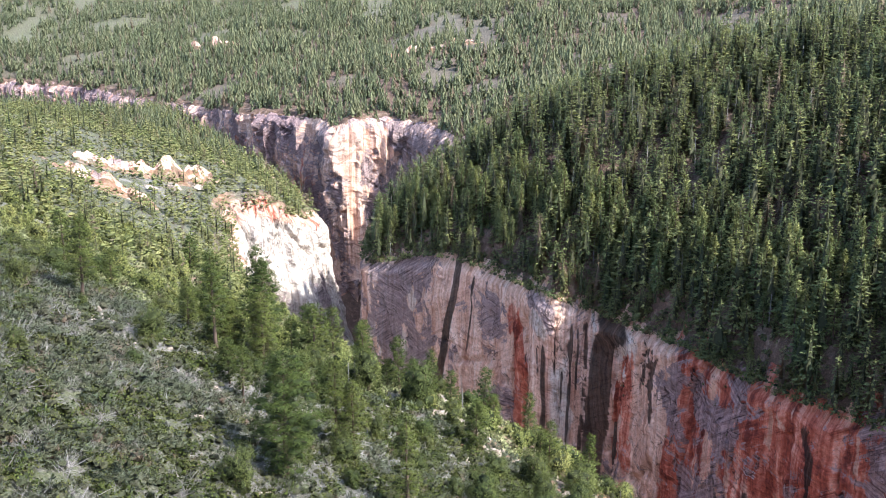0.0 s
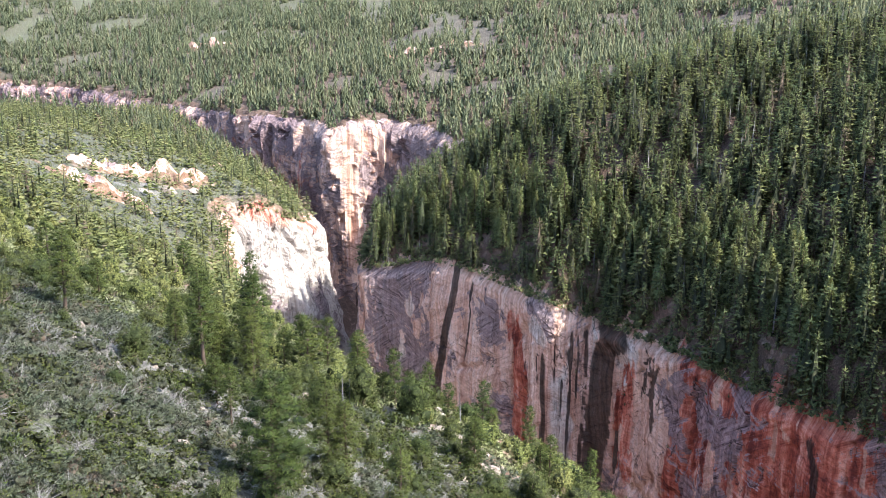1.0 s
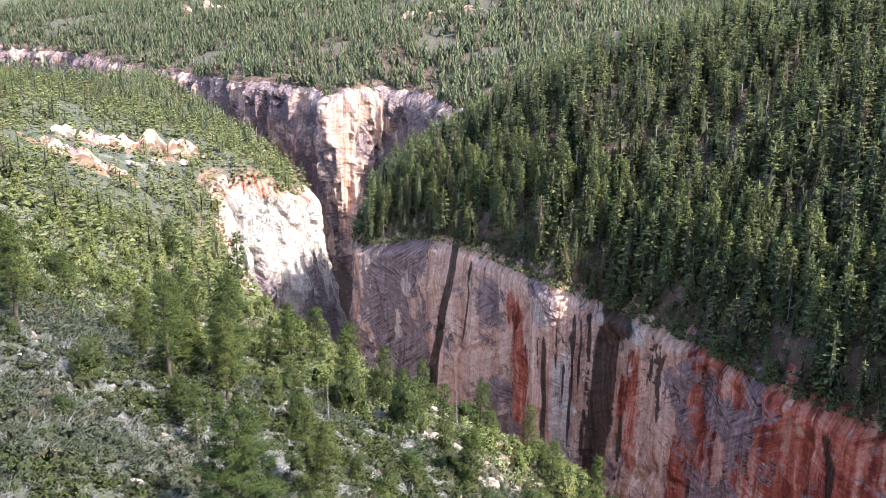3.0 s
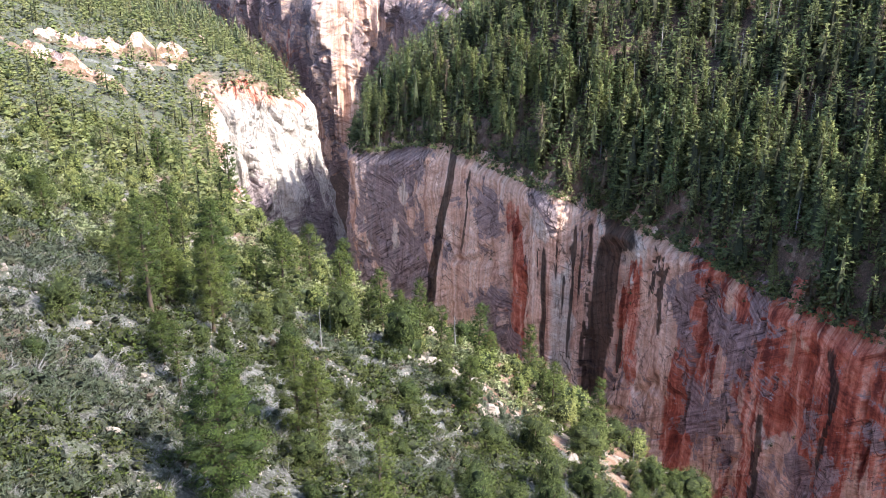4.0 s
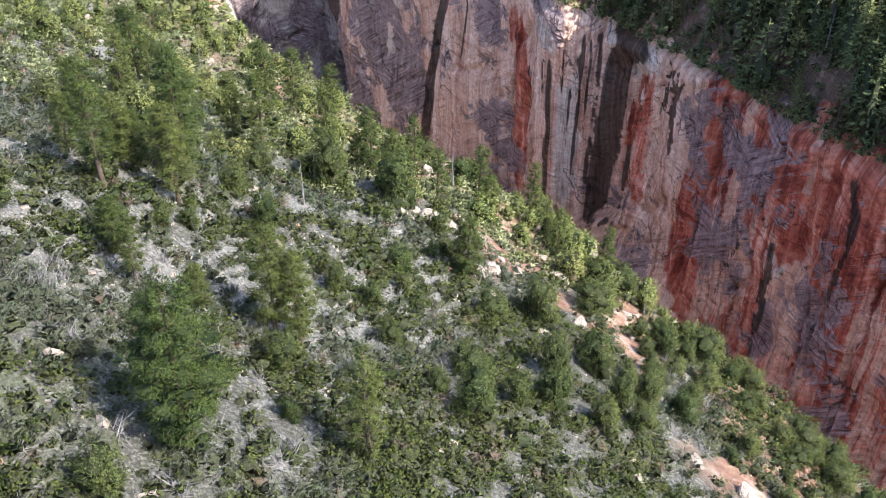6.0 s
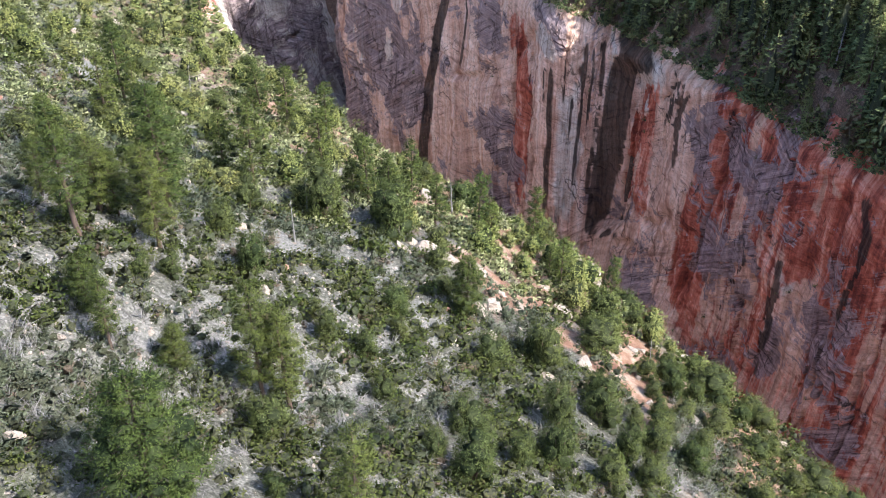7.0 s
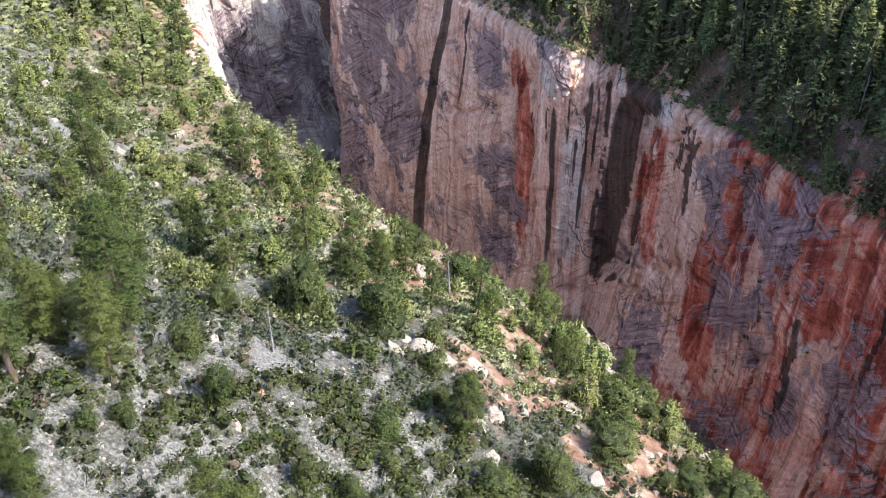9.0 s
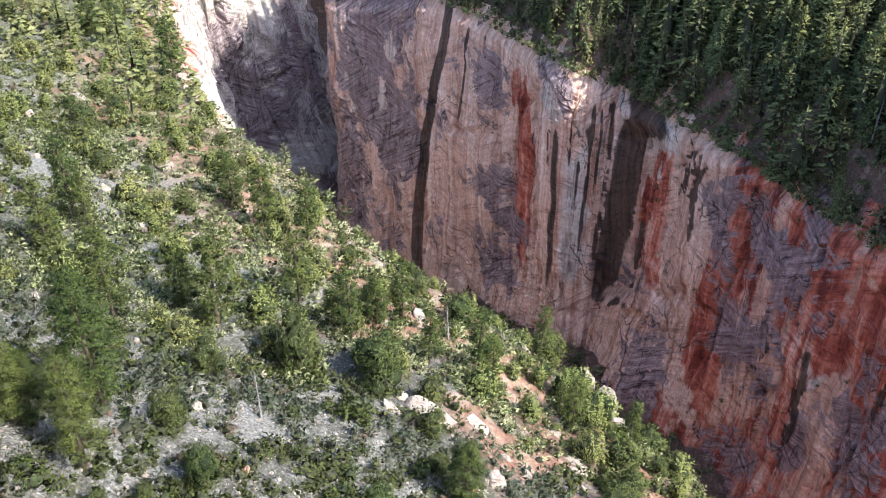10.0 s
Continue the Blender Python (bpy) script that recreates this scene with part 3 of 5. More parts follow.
def stain_main(u, z, h, x, y):
    """Colours of the long wall: grey varnish at one end, hanging dark streaks, red rock at the other."""
    along = x                                        # the wall is followed well by x
    ragged = .28 * fbm(u / 3.0, z / 7.0, 61, 3)
    red = .36 * sstep(62, 70, along) + .06 + .12 * sstep(50, 56, along) + .62 * blot(along, h, RED_PATCHES, ragged) + .22 * sstep(66, 90, h) * sstep(48, 56, along)
    # last term darkens the north-turned end, its shadow painted as varnish
    varnish_shade = .24 + .20 * sstep(4, -6, along) + .16 * sstep(61, 66, along) + .42 * blot(along, h, VARNISH_PATCHES, ragged) - .20 * np.exp(-((along - 37) / 9) ** 2) + .45 * sstep(-29, -33, along) * sstep(366, 372, y)
    varnish_shade = varnish_shade - .4 * blot(along, h, PALE_AND_GLINT_PATCHES, ragged) - .22 * sstep(51, 53, along) * sstep(61, 59, along) * sstep(40, 30, h)
    pale = .10 + .50 * blot(along, h, PALE_AND_GLINT_PATCHES, ragged)
    for at, wide in ((-20.5, .55), (-21.9, .3), (-23.6, .3)):
        pale = pale + .75 * np.exp(-((along - at + .10 * h) / wide) ** 2) * sstep(60, 40, h)
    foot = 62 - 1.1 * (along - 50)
    # near-black fill over the alcove's hollow, down to its curved foot
    darkening = .95 * np.exp(-((along - 50.3 - 1.6 * sstep(14, 0, h) + .035 * (h - 20)) / 3.6) ** 4) * sstep(-4, 2, h) * sstep(foot + 2, foot - 3, h) * ((y > 262) & (y < 310))
    bend = np.interp(h, [0, 7, 20, 29, 45, 63, 83, 110], [6.4, 5.4, 2.3, 1.5, -1.0, -3.2, -4.2, -5.0]) + .3 * vnoise(h / 5, h * 0, 5)
    darkening = np.maximum(darkening, .80 * np.exp(-((along - bend) / (1.25 + .012 * h)) ** 4) * sstep(105, 88, h))
    for at, top, width, low, length in STREAKS:
        line = at + (low - at) * np.clip((h - top) / (length - top), 0, 1) + .35 * vnoise(h / 9, h * 0 + at, 3) + .15 * vnoise(h / 3, h * 0 + at, 6)
        wide = width * (1 + .45 * vnoise(h / 7, h * 0 + at, 8))
        darkening = np.maximum(darkening, .74 * np.exp(-((along - line) / wide) ** 2) * sstep(length, length * .6, h) * sstep(top - 2, top + 2, h))
    return dict(red=red, varnish_shade=varnish_shade, pale=pale, darkening=darkening)


def stain_pale(u, z, h, x, y):
    split = np.abs(vnoise(u / 11 + .3 * vnoise(u / 3, z / 9, 66), z / 120, 67))
    # lower wall: varnish, deepened to paint the gorge's shadow on it
    return dict(red=.42 * sstep(11, 2, h) - .06, varnish_shade=.02 + .55 * sstep(20, 42, h), pale=.80 - .55 * sstep(8, 1, h), darkening=.10 + .36 * sstep(.07, .01, split) + .10 * vnoise(u / 4, z / 60, 68))


def stain_far(u, z, h, x, y):
    pillar = np.exp(-((x + 58) / 16) ** 2) * sstep(600, 620, y)
    # high varnish value paints this cliff as shaded; the pillar stays lighter
    return dict(red=.45 * sstep(-70, -95, x) + .12 * sstep(20, 60, h), varnish_shade=.64 + .05 * (h > 20) - .28 * pillar, pale=.22 * pillar + .04, darkening=.17 + 0 * u)


def stain_ledge(u, z, h, x, y):
    return dict(red=.02 + .10 * vnoise(u / 5, z / 3, 71), varnish_shade=.30 + .20 * vnoise(u / 6, z / 4, 73), pale=.22 + 0 * u, darkening=.12 + .30 * sstep(.08, .01, np.abs(vnoise(u / 5, z / 30, 72))))


def stain_plain(u, z, h, x, y):
    return dict(red=.25 + 0 * u, varnish_shade=.15 + 0 * u, pale=.35 + 0 * u, darkening=0 * u)


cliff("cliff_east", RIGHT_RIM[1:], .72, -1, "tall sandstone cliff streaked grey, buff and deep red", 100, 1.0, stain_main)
cliff("cliff_north", RIGHT_RIM[-1:] + RIGHT_RIM2, 2.0, -1, "far fluted sandstone cliff with pale pillars and red hollows", 200, 3.0, stain_far)
cliff("cliff_west", LEFT_RIM[9:], 1.15, 1, "sunlit white sandstone buttress with orange crown and cracks", 300, 1.9, stain_pale, None, 27.0)
LEDGE_LABEL = "pale broken sandstone ledge on the scrubby bench"
cliff("ledge_upper", [(-162, 428, 10), (-150, 438, 13), (-136, 444, 15), (-122, 452, 15), (-113, 466, 10)], .8, -1, LEDGE_LABEL, 510, 1.0, stain_ledge, 3)
cliff("ledge_lower", [(-156, 404, 7), (-144, 396, 9), (-132, 394, 9), (-120, 402, 5)], .8, -1, LEDGE_LABEL, 520, .8, stain_ledge, 3)
cliff("ledge_side", [(-108, 500, 4), (-114, 520, 6), (-128, 545, 4)], 1.0, 1, LEDGE_LABEL, 530, .8, stain_ledge, 3)
cliff("ledge_far", [(-60, 800, 6), (-20, 790, 9), (30, 805, 6)], 1.4, -1, LEDGE_LABEL, 540, .8, stain_ledge, 4)
cliff("ledge_hill", [(-260, 990, 8), (-225, 970, 12), (-180, 985, 8)], 1.6, -1, LEDGE_LABEL, 550, .8, stain_ledge, 4)
cliff("cliff_south", LEFT_RIM[1:10], 1.6, 1, "pale sandstone rim below the shrubby slope", 400, 1.0, stain_plain)


# ---------------------------------------------------------------- plants: shapes
def rand_dirs(rng, n):
    v = rng.normal(size=(n, 3))
    return v / np.linalg.norm(v, axis=1)[:, None]


def puffed(v, seed=0, up=.6, mid=.5, rough=.46, local=None):
    """Normals that point out of a crown as a whole and out of each bough, with a leafy unevenness."""
    h, rho = max(v[:, 2].max(), .1), np.hypot(v[:, 0], v[:, 1])
    soft = rho + .22 * rho.max()
    n = np.column_stack([v[:, 0] / soft, v[:, 1] / soft, up + (v[:, 2] / h - mid)])
    if local is not None:
        n = .6 * n + .9 * local
    n += np.random.default_rng(seed + 5).normal(0, rough, n.shape)
    return n / (np.linalg.norm(n, axis=1)[:, None] + 1e-6)


def tri_faces(n):
    return np.arange(3 * n).reshape(-1, 3)


def tufts(rng, centres, outward, count, spread, length, width):
    """Needle or leaf clumps: count slivers round each centre, turned partly along outward."""
    c = np.repeat(centres, count, 0)
    o = np.repeat(outward, count, 0)
    s = np.repeat(np.atleast_1d(spread) * np.ones(len(centres)), count)[:, None]
    c = c + rng.normal(size=c.shape) * s * np.array([.5, .5, .36])
    d = o * .7 + rand_dirs(rng, len(c))
    d /= np.linalg.norm(d, axis=1)[:, None]
    side = np.cross(d, rand_dirs(rng, len(c)))
    side /= np.linalg.norm(side, axis=1)[:, None] + 1e-6
    ln = (length * rng.uniform(.6, 1.4, len(c)))[:, None]
    w = (width * rng.uniform(.6, 1.4, len(c)))[:, None]
    v = np.stack([c - side * w, c + side * w, c + d * ln], 1).reshape(-1, 3)
    return v


def clumps(rng, centres, outward, count, spread, length, width, core=.8, every=1):
    """Slivers standing out of ragged solid cores (eight faces each); a core at every nth centre."""
    centres, outward = np.asarray(centres), np.asarray(outward)
    sp = np.atleast_1d(spread) * np.ones(len(centres))
    heart, hs = centres[::every], sp[::every]
    n = len(heart)
    octa = np.array([[1, 0, 0], [0, 1, 0], [-1, 0, 0], [0, -1, 0], [0, 0, .75], [0, 0, -.6]])
    a = rng.uniform(0, 6.283, n)
    rot = np.stack([np.stack([np.cos(a), -np.sin(a), 0 * a], 1), np.stack([np.sin(a), np.cos(a), 0 * a], 1), np.stack([0 * a, 0 * a, 1 + 0 * a], 1)], 1)
    v = np.einsum("nij,kj->nki", rot, octa) * (hs * core)[:, None, None] * rng.uniform(.6, 1.35, (n, 6, 1)) + heart[:, None]
    f = np.array([[0, 1, 4], [1, 2, 4], [2, 3, 4], [3, 0, 4], [1, 0, 5], [2, 1, 5], [3, 2, 5], [0, 3, 5]])
    f = (f[None] + 6 * np.arange(n)[:, None, None]).reshape(-1, 3)
    t = tufts(rng, centres, outward, count, sp * 1.15, length, width)
    return np.vstack([v.reshape(-1, 3), t]), np.vstack([f, tri_faces(len(t) // 3) + 6 * n])


def tube(points, radii, sides=6):
    """A round limb along points."""
    p = np.asarray(points, float)
    t = np.gradient(p, axis=0)
    t /= np.linalg.norm(t, axis=1)[:, None] + 1e-9
    ref = np.where(np.abs(t[:, 2:3]) > .8, np.array([[1.0, 0, 0]]), np.array([[0, 0, 1.0]]))
    a = np.cross(t, ref)
    a /= np.linalg.norm(a, axis=1)[:, None] + 1e-9
    b = np.cross(t, a)
    ang = np.linspace(0, 2 * np.pi, sides, endpoint=False)
    v = p[:, None] + np.asarray(radii)[:, None, None] * (np.cos(ang)[None, :, None] * a[:, None] + np.sin(ang)[None, :, None] * b[:, None])
    n = len(p)
    i = (np.arange(n - 1)[:, None] * sides + np.arange(sides)[None]).ravel()
    j = (np.arange(n - 1)[:, None] * sides + (np.arange(sides)[None] + 1) % sides).ravel()
    f = np.vstack([np.stack([i, j, j + sides], 1), np.stack([i, j + sides, i + sides], 1)])
    return v.reshape(-1, 3), f


ICO = np.array([[0, 0, 1]] + [[.894 * np.cos(1.2566 * k), .894 * np.sin(1.2566 * k), .447] for k in range(5)]
               + [[.894 * np.cos(1.2566 * k + .628), .894 * np.sin(1.2566 * k + .628), -.447] for k in range(5)] + [[0, 0, -1.0]])
ICO_FACES = np.array([[0, 1 + k, 1 + (k + 1) % 5] for k in range(5)] + [[1 + k, 6 + k, 1 + (k + 1) % 5] for k in range(5)]
                     + [[1 + (k + 1) % 5, 6 + k, 6 + (k + 1) % 5] for k in range(5)] + [[11, 6 + (k + 1) % 5, 6 + k] for k in range(5)])


def stars(rng, centres, outward, count, length, width, jitter):
    """Needle tufts: slivers that radiate from each centre into the outer half. Returns corners, and the way out at each."""
    m = len(centres)
    o = outward / (np.linalg.norm(outward, axis=1)[:, None] + 1e-6)
    d = np.repeat(o, count, 0) * .75 + rand_dirs(rng, m * count)
    d /= np.linalg.norm(d, axis=1)[:, None] + 1e-6
    c = np.repeat(centres, count, 0) + rng.normal(0, jitter, (m * count, 3))
    side = np.cross(d, rand_dirs(rng, m * count))
    side /= np.linalg.norm(side, axis=1)[:, None] + 1e-6
    ln, w = (length * rng.uniform(.6, 1.35, m * count))[:, None], (width * rng.uniform(.7, 1.3, m * count))[:, None]
    v = np.stack([c + d * ln * .45 - side * w, c + d * ln * .45 + side * w, c + d * ln], 1)
    v[:, 0] -= d * ln * .35
    return v.reshape(-1, 3), np.repeat(np.repeat(o, count, 0), 3, 0)


def cores(rng, centres, size):
    """Ragged solid hearts of foliage, twenty faces each; size: three half axes a heart."""
    n = len(centres)
    v = ICO[None] * rng.uniform(.72, 1.2, (n, 12, 1)) * size[:, None] + centres[:, None]
    out = np.tile(ICO[None], (n, 1, 1))
    return v.reshape(-1, 3), (ICO_FACES[None] + 12 * np.arange(n)[:, None, None]).reshape(-1, 3), out.reshape(-1, 3)


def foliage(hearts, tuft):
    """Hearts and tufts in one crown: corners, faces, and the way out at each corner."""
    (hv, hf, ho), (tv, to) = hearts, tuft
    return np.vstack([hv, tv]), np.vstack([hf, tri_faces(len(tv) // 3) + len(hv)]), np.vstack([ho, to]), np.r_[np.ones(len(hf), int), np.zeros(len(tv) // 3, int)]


def joined(pieces):
    vs, fs, at = [], [], 0
    for v, f in pieces:
        vs.append(v)
        fs.append(f + at)
        at += len(v)
    return np.vstack(vs), np.vstack(fs)


def pine_shape(seed, h=13.0, r=2.7, bare=.18, fill=1.0, fine=False):
    """Ponderosa-like pine: straight trunk, upturned limbs that carry flat plumes of needle tufts. Returns trunk, crown."""
    rng = np.random.default_rng(seed)
    n = 9
    tz = np.linspace(0, h * .97, n)
    sway = np.cumsum(rng.normal(0, .05, (n, 2)), 0)
    sway -= sway[:1]
    trunk = np.column_stack([sway, tz])
    pieces = [tube(trunk, np.linspace(.27, .03, n) * h / 13, 7)]
    centres, outs, hearts, sizes = [], [], [], []
    limbs = int((58 if fine else 36) * (.35 + .65 * fill))
    lump = rng.uniform(.72, 1.2, 7)
    for k in range(limbs):
        f = bare + (1 - bare) * ((k + rng.uniform(0, .9)) / limbs) ** .9
        z = f * h * .97
        base = np.array([np.interp(z, tz, sway[:, 0]), np.interp(z, tz, sway[:, 1]), z])
        g = (f - bare) / (1 - bare)
        a = k * 2.4 + rng.uniform(-.6, .6)
        reach = r * (min(1, .55 + 1.7 * g) * (1 - g ** 2) ** .62 + .10) * rng.uniform(.62, 1.12) * np.interp((a % 6.283) / 6.283 * 7, range(8), np.r_[lump, lump[0]])
        d = np.array([np.cos(a), np.sin(a), rng.uniform(-.12, .25) + .55 * g])
        if fine or k % 2 == 0:
            t = np.linspace(0, 1, 3)[:, None]
            pieces.append(tube(base + d * reach * t, np.array([.07, .04, .018]) * (1.3 - g), 3))
        side = np.array([-np.sin(a), np.cos(a), 0])
        heart = base + d * reach * .66
        span = np.array([.30 * reach + .22, .24 * reach + .24, .13 * reach + .20])
        hearts.append(heart - np.array([0, 0, .12]))
        sizes.append(span * np.array([.54, .54, .50]))
        m = int(reach * (13 if fine else 6)) + 4
        p = rand_dirs(rng, m) * rng.uniform(.55, 1.1, (m, 1)) * span
        p[:, 2] = np.where(p[:, 2] < 0, p[:, 2] * .5, p[:, 2])
        centres.append(heart + d * p[:, :1] * 1.1 + side * p[:, 1:2] + np.array([0, 0, 1.0]) * p[:, 2:])
        outs.append(np.column_stack([d[0] * p[:, 0] + side[0] * p[:, 1], d[1] * p[:, 0] + side[1] * p[:, 1], p[:, 2] * 1.6]) / span.max() + np.array([0, 0, .30]) + d * .2)
    centres.append(np.array([[*sway[-1], h]]))
    outs.append(np.array([[0, 0, 1.0]]))
    tuft = stars(rng, np.vstack(centres), np.vstack(outs), 8 if fine else 5, .27 if fine else .42, .034 if fine else .080, .14)
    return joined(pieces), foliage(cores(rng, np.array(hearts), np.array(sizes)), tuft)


def juniper_shape(seed, h=4.5, r=2.1, fine=False):
    """Juniper or pinyon: a heap of lobes down to the ground, set with short tufts, ragged at the edge."""
    rng = np.random.default_rng(seed)
    pieces = []
    for k in range(3):
        a = k * 2.1 + rng.uniform(0, 1)
        tip = np.array([np.cos(a) * r * .4, np.sin(a) * r * .4, h * rng.uniform(.5, .75)])
        t = np.linspace(0, 1, 4)[:, None]
        pieces.append(tube(tip * t + np.array([0, 0, -.2]) * (1 - t), np.linspace(.13, .03, 4), 5))
    mid, size = [np.array([0, 0, h * .45])], [np.array([r * .62, r * .62, h * .44])]
    for k in range(11):
        f = .10 + .68 * ((k * 5) % 11) / 11 + rng.uniform(-.05, .05)
        a, q = k * 2.39996 + rng.uniform(-.4, .4), r * (.62 - .42 * f) * rng.uniform(.8, 1.25)
        mid.append(np.array([np.cos(a) * q, np.sin(a) * q, h * f]))
        size.append(np.array([1, 1, .8 * h / (2.1 * r)]) * r * rng.uniform(.30, .46))
    mid, size = np.array(mid), np.array(size)
    centres, outs = [], []
    for k in range(len(mid)):
        m = int((70 if fine else 38) * (1.6 if k == 0 else .8))
        d = rand_dirs(rng, m)
        p = mid[k] + d * size[k] * rng.uniform(.88, 1.22, (m, 1))
        buried = (((p[:, None] - mid[None]) / size[None]) ** 2).sum(2) < .62
        ok = ~buried.any(1) & (p[:, 2] > .1)
        centres.append(p[ok])
        outs.append(d[ok] + np.array([0, 0, .35]))
    tuft = stars(rng, np.vstack(centres), np.vstack(outs), 7 if fine else 5, .27 if fine else .38, .036 if fine else .080, .12)
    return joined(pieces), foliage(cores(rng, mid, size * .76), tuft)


def fir_crown(rng, h, r, boughs, bare=.08, sprigs=2):
    """Spired conifer: whorls of drooping boughs, each a few spread sprigs. Returns corners of triangles."""
    whorl = max(8, boughs // 6)
    lev = (np.arange(whorl) + rng.uniform(-.3, .3, whorl)) / whorl
    f = np.clip(np.repeat(lev, 6) + rng.normal(0, .03, whorl * 6), 0, .985) ** .94
    m = len(f)
    a = np.arange(m) * 1.0472 + np.repeat(rng.uniform(0, 6.28, whorl), 6) + rng.normal(0, .25, m)
    bulge = 1 + .16 * np.sin(rng.uniform(0, 6.28) + a) + .15 * np.repeat(rng.uniform(-1, 1, whorl), 6)
    L = (r * (1 - f) ** .78 * np.minimum(1, .70 + 1.6 * f) * bulge + .16) * rng.uniform(.62, 1.15, m)
    out = np.column_stack([np.cos(a), np.sin(a), np.zeros(m)])
    side = np.column_stack([-np.sin(a), np.cos(a), np.zeros(m)])
    up = np.array([[0, 0, 1.0]])
    l1 = L[:, None]
    droop = (-.40 + .80 * f + rng.normal(0, .20, m))[:, None]
    base = up * (h * (bare + (1 - bare) * f))[:, None]
    tip = base + out * l1 + up * l1 * droop
    tri = []
    for k in range(sprigs):
        q = rng.uniform(.22, .92, (m, 1)) if k else np.full((m, 1), .74)
        root = base + (tip - base) * q + up * l1 * .10 * np.sin(3.14 * q)
        turn = rng.uniform(-.85, .85, (m, 1)) if k else rng.uniform(-.2, .2, (m, 1))
        d = out + side * turn + up * (droop + rng.normal(0, .16, (m, 1)))
        reach = l1 * (.26 if sprigs > 3 else .36) + .26
        w = (side - out * turn) * (l1 * .03 + .085 if sprigs > 3 else l1 * .05 + .13) + up * rng.normal(0, .10, (m, 1))
        tri.append(np.stack([root + w - up * .06, root + d * reach, root - w], 1))
    top = up * h
    tri.append(np.stack([np.tile(top * 1.03, (4, 1)), top * .92 + .16 * np.array([[1, 0, 0], [0, 1, 0], [-1, 0, 0], [0, -1, 0]]),
                         top * .92 + .16 * np.array([[0, 1, 0], [-1, 0, 0], [0, -1, 0], [1, 0, 0]])], 1))
    return np.concatenate(tri).reshape(-1, 3)


def snag_shape(seed, h=10.0, twigs=26):
    """Dead standing tree: bare tapered trunk with broken upturned branches."""
    rng = np.random.default_rng(seed)
    n = 7
    lean = rng.normal(0, .025, 2)
    z = np.linspace(0, h, n)
    trunk = np.column_stack([lean[0] * z, lean[1] * z, z])
    pieces = [tube(trunk, np.linspace(.22, .03, n), 6)]
    for k in range(twigs):
        f = rng.uniform(.2, .96)
        a = rng.uniform(0, 6.28)
        L = (1 - f * .8) * rng.uniform(.5, 1.7)
        b = np.array([lean[0] * f * h, lean[1] * f * h, f * h])
        d = np.array([np.cos(a), np.sin(a), rng.uniform(-.25, .35)])
        t = np.linspace(0, 1, 4)[:, None]
        pieces.append(tube(b + d * L * t + rng.normal(0, .06, (4, 3)) * L * t, np.linspace(.05, .012, 4), 4))
    return joined(pieces)


def tree_proto(kind, trunk, crown, bark, leaf, label, category, group):
    """An Empty at the foot with trunk and crown under it."""
    root = new(kind, None)
    part("trunk", mesh_of("trunk", *trunk, [bark], smooth=True), root)
    if crown is not None:
        part("crown", mesh_of("crown", *crown[:2], [leaf, CROWN_SHADE], index=crown[3] if len(crown) > 2 else None, smooth=True, normals=puffed(crown[0], local=crown[2] if len(crown) > 2 else None)), root)
    return tagged(root, label, category, group)


def put(proto, x, y, z, turn, size, wide=1.0, lean=(0, 0)):
    m = pose(x, y, z, lean[0], lean[1], turn)
    ob = copy_thing(proto, m)
    ob.scale = (size * wide, size * wide, size)
    return ob


def drop_proto(proto):
    for o in (*proto.children, proto):
        bpy.data.objects.remove(o)


def in_wedge(x, y, spare=12.0):
    """The stretch of country that the flight looks over."""
    return (np.abs(x - 1.5) < .46 * (y - 0) + spare) & (y > 66)


# ---------------------------------------------------------------- single trees of the near slope
# x, y, height, crown width
PINES = [
    (-16.9, 98.3, 15.1, 9.0), (-13.8, 119.6, 13.2, 4.9), (-11.4, 119.4, 11.9, 4.4), (-26.1, 136.1, 11.9, 5.2), (-30.7, 139.2, 8.2, 4.1), (-32.3, 138.8, 9.1, 4.9),
    (-37.2, 137.4, 7.1, 3.4), (-33.5, 166.4, 11.8, 6.3), (-30.5, 217.2, 10.9, 6.2), (-24.5, 210.3, 12.7, 5.5), (-17.9, 209.8, 11.4, 5.0), (-3.7, 103.8, 13.0, 3.9),
    (-5.5, 184.7, 8.1, 4.8), (-2.1, 187.2, 10.7, 3.8), (8.0, 176.9, 12.9, 4.3), (1.6, 176.7, 8.8, 4.2), (10.2, 178.9, 8.8, 4.8), (-10.7, 179.2, 6.8, 4.2),
    (5.5, 148.7, 9.4, 4.9), (-31.5, 130.6, 14.6, 4.7), (-44.7, 178.7, 11.5, 4.4), (-40.4, 150.2, 9.1, 3.9), (-26.8, 144.2, 17.1, 6.3), (-23.6, 172.0, 12.8, 7.6),
    (-27.5, 120.0, 6.4, 3.7), (-25.1, 116.7, 8.0, 2.6), (-50.5, 133.3, 12.6, 4.6), (-15.5, 182.9, 11.5, 5.4), (-53.8, 275.1, 17.3, 7.3), (-80.1, 304.0, 11.9, 8.1),
    (-46.3, 192.4, 13.4, 5.0), (-28.2, 175.1, 9.8, 5.2), (-20.6, 118.4, 5.4, 3.5)]
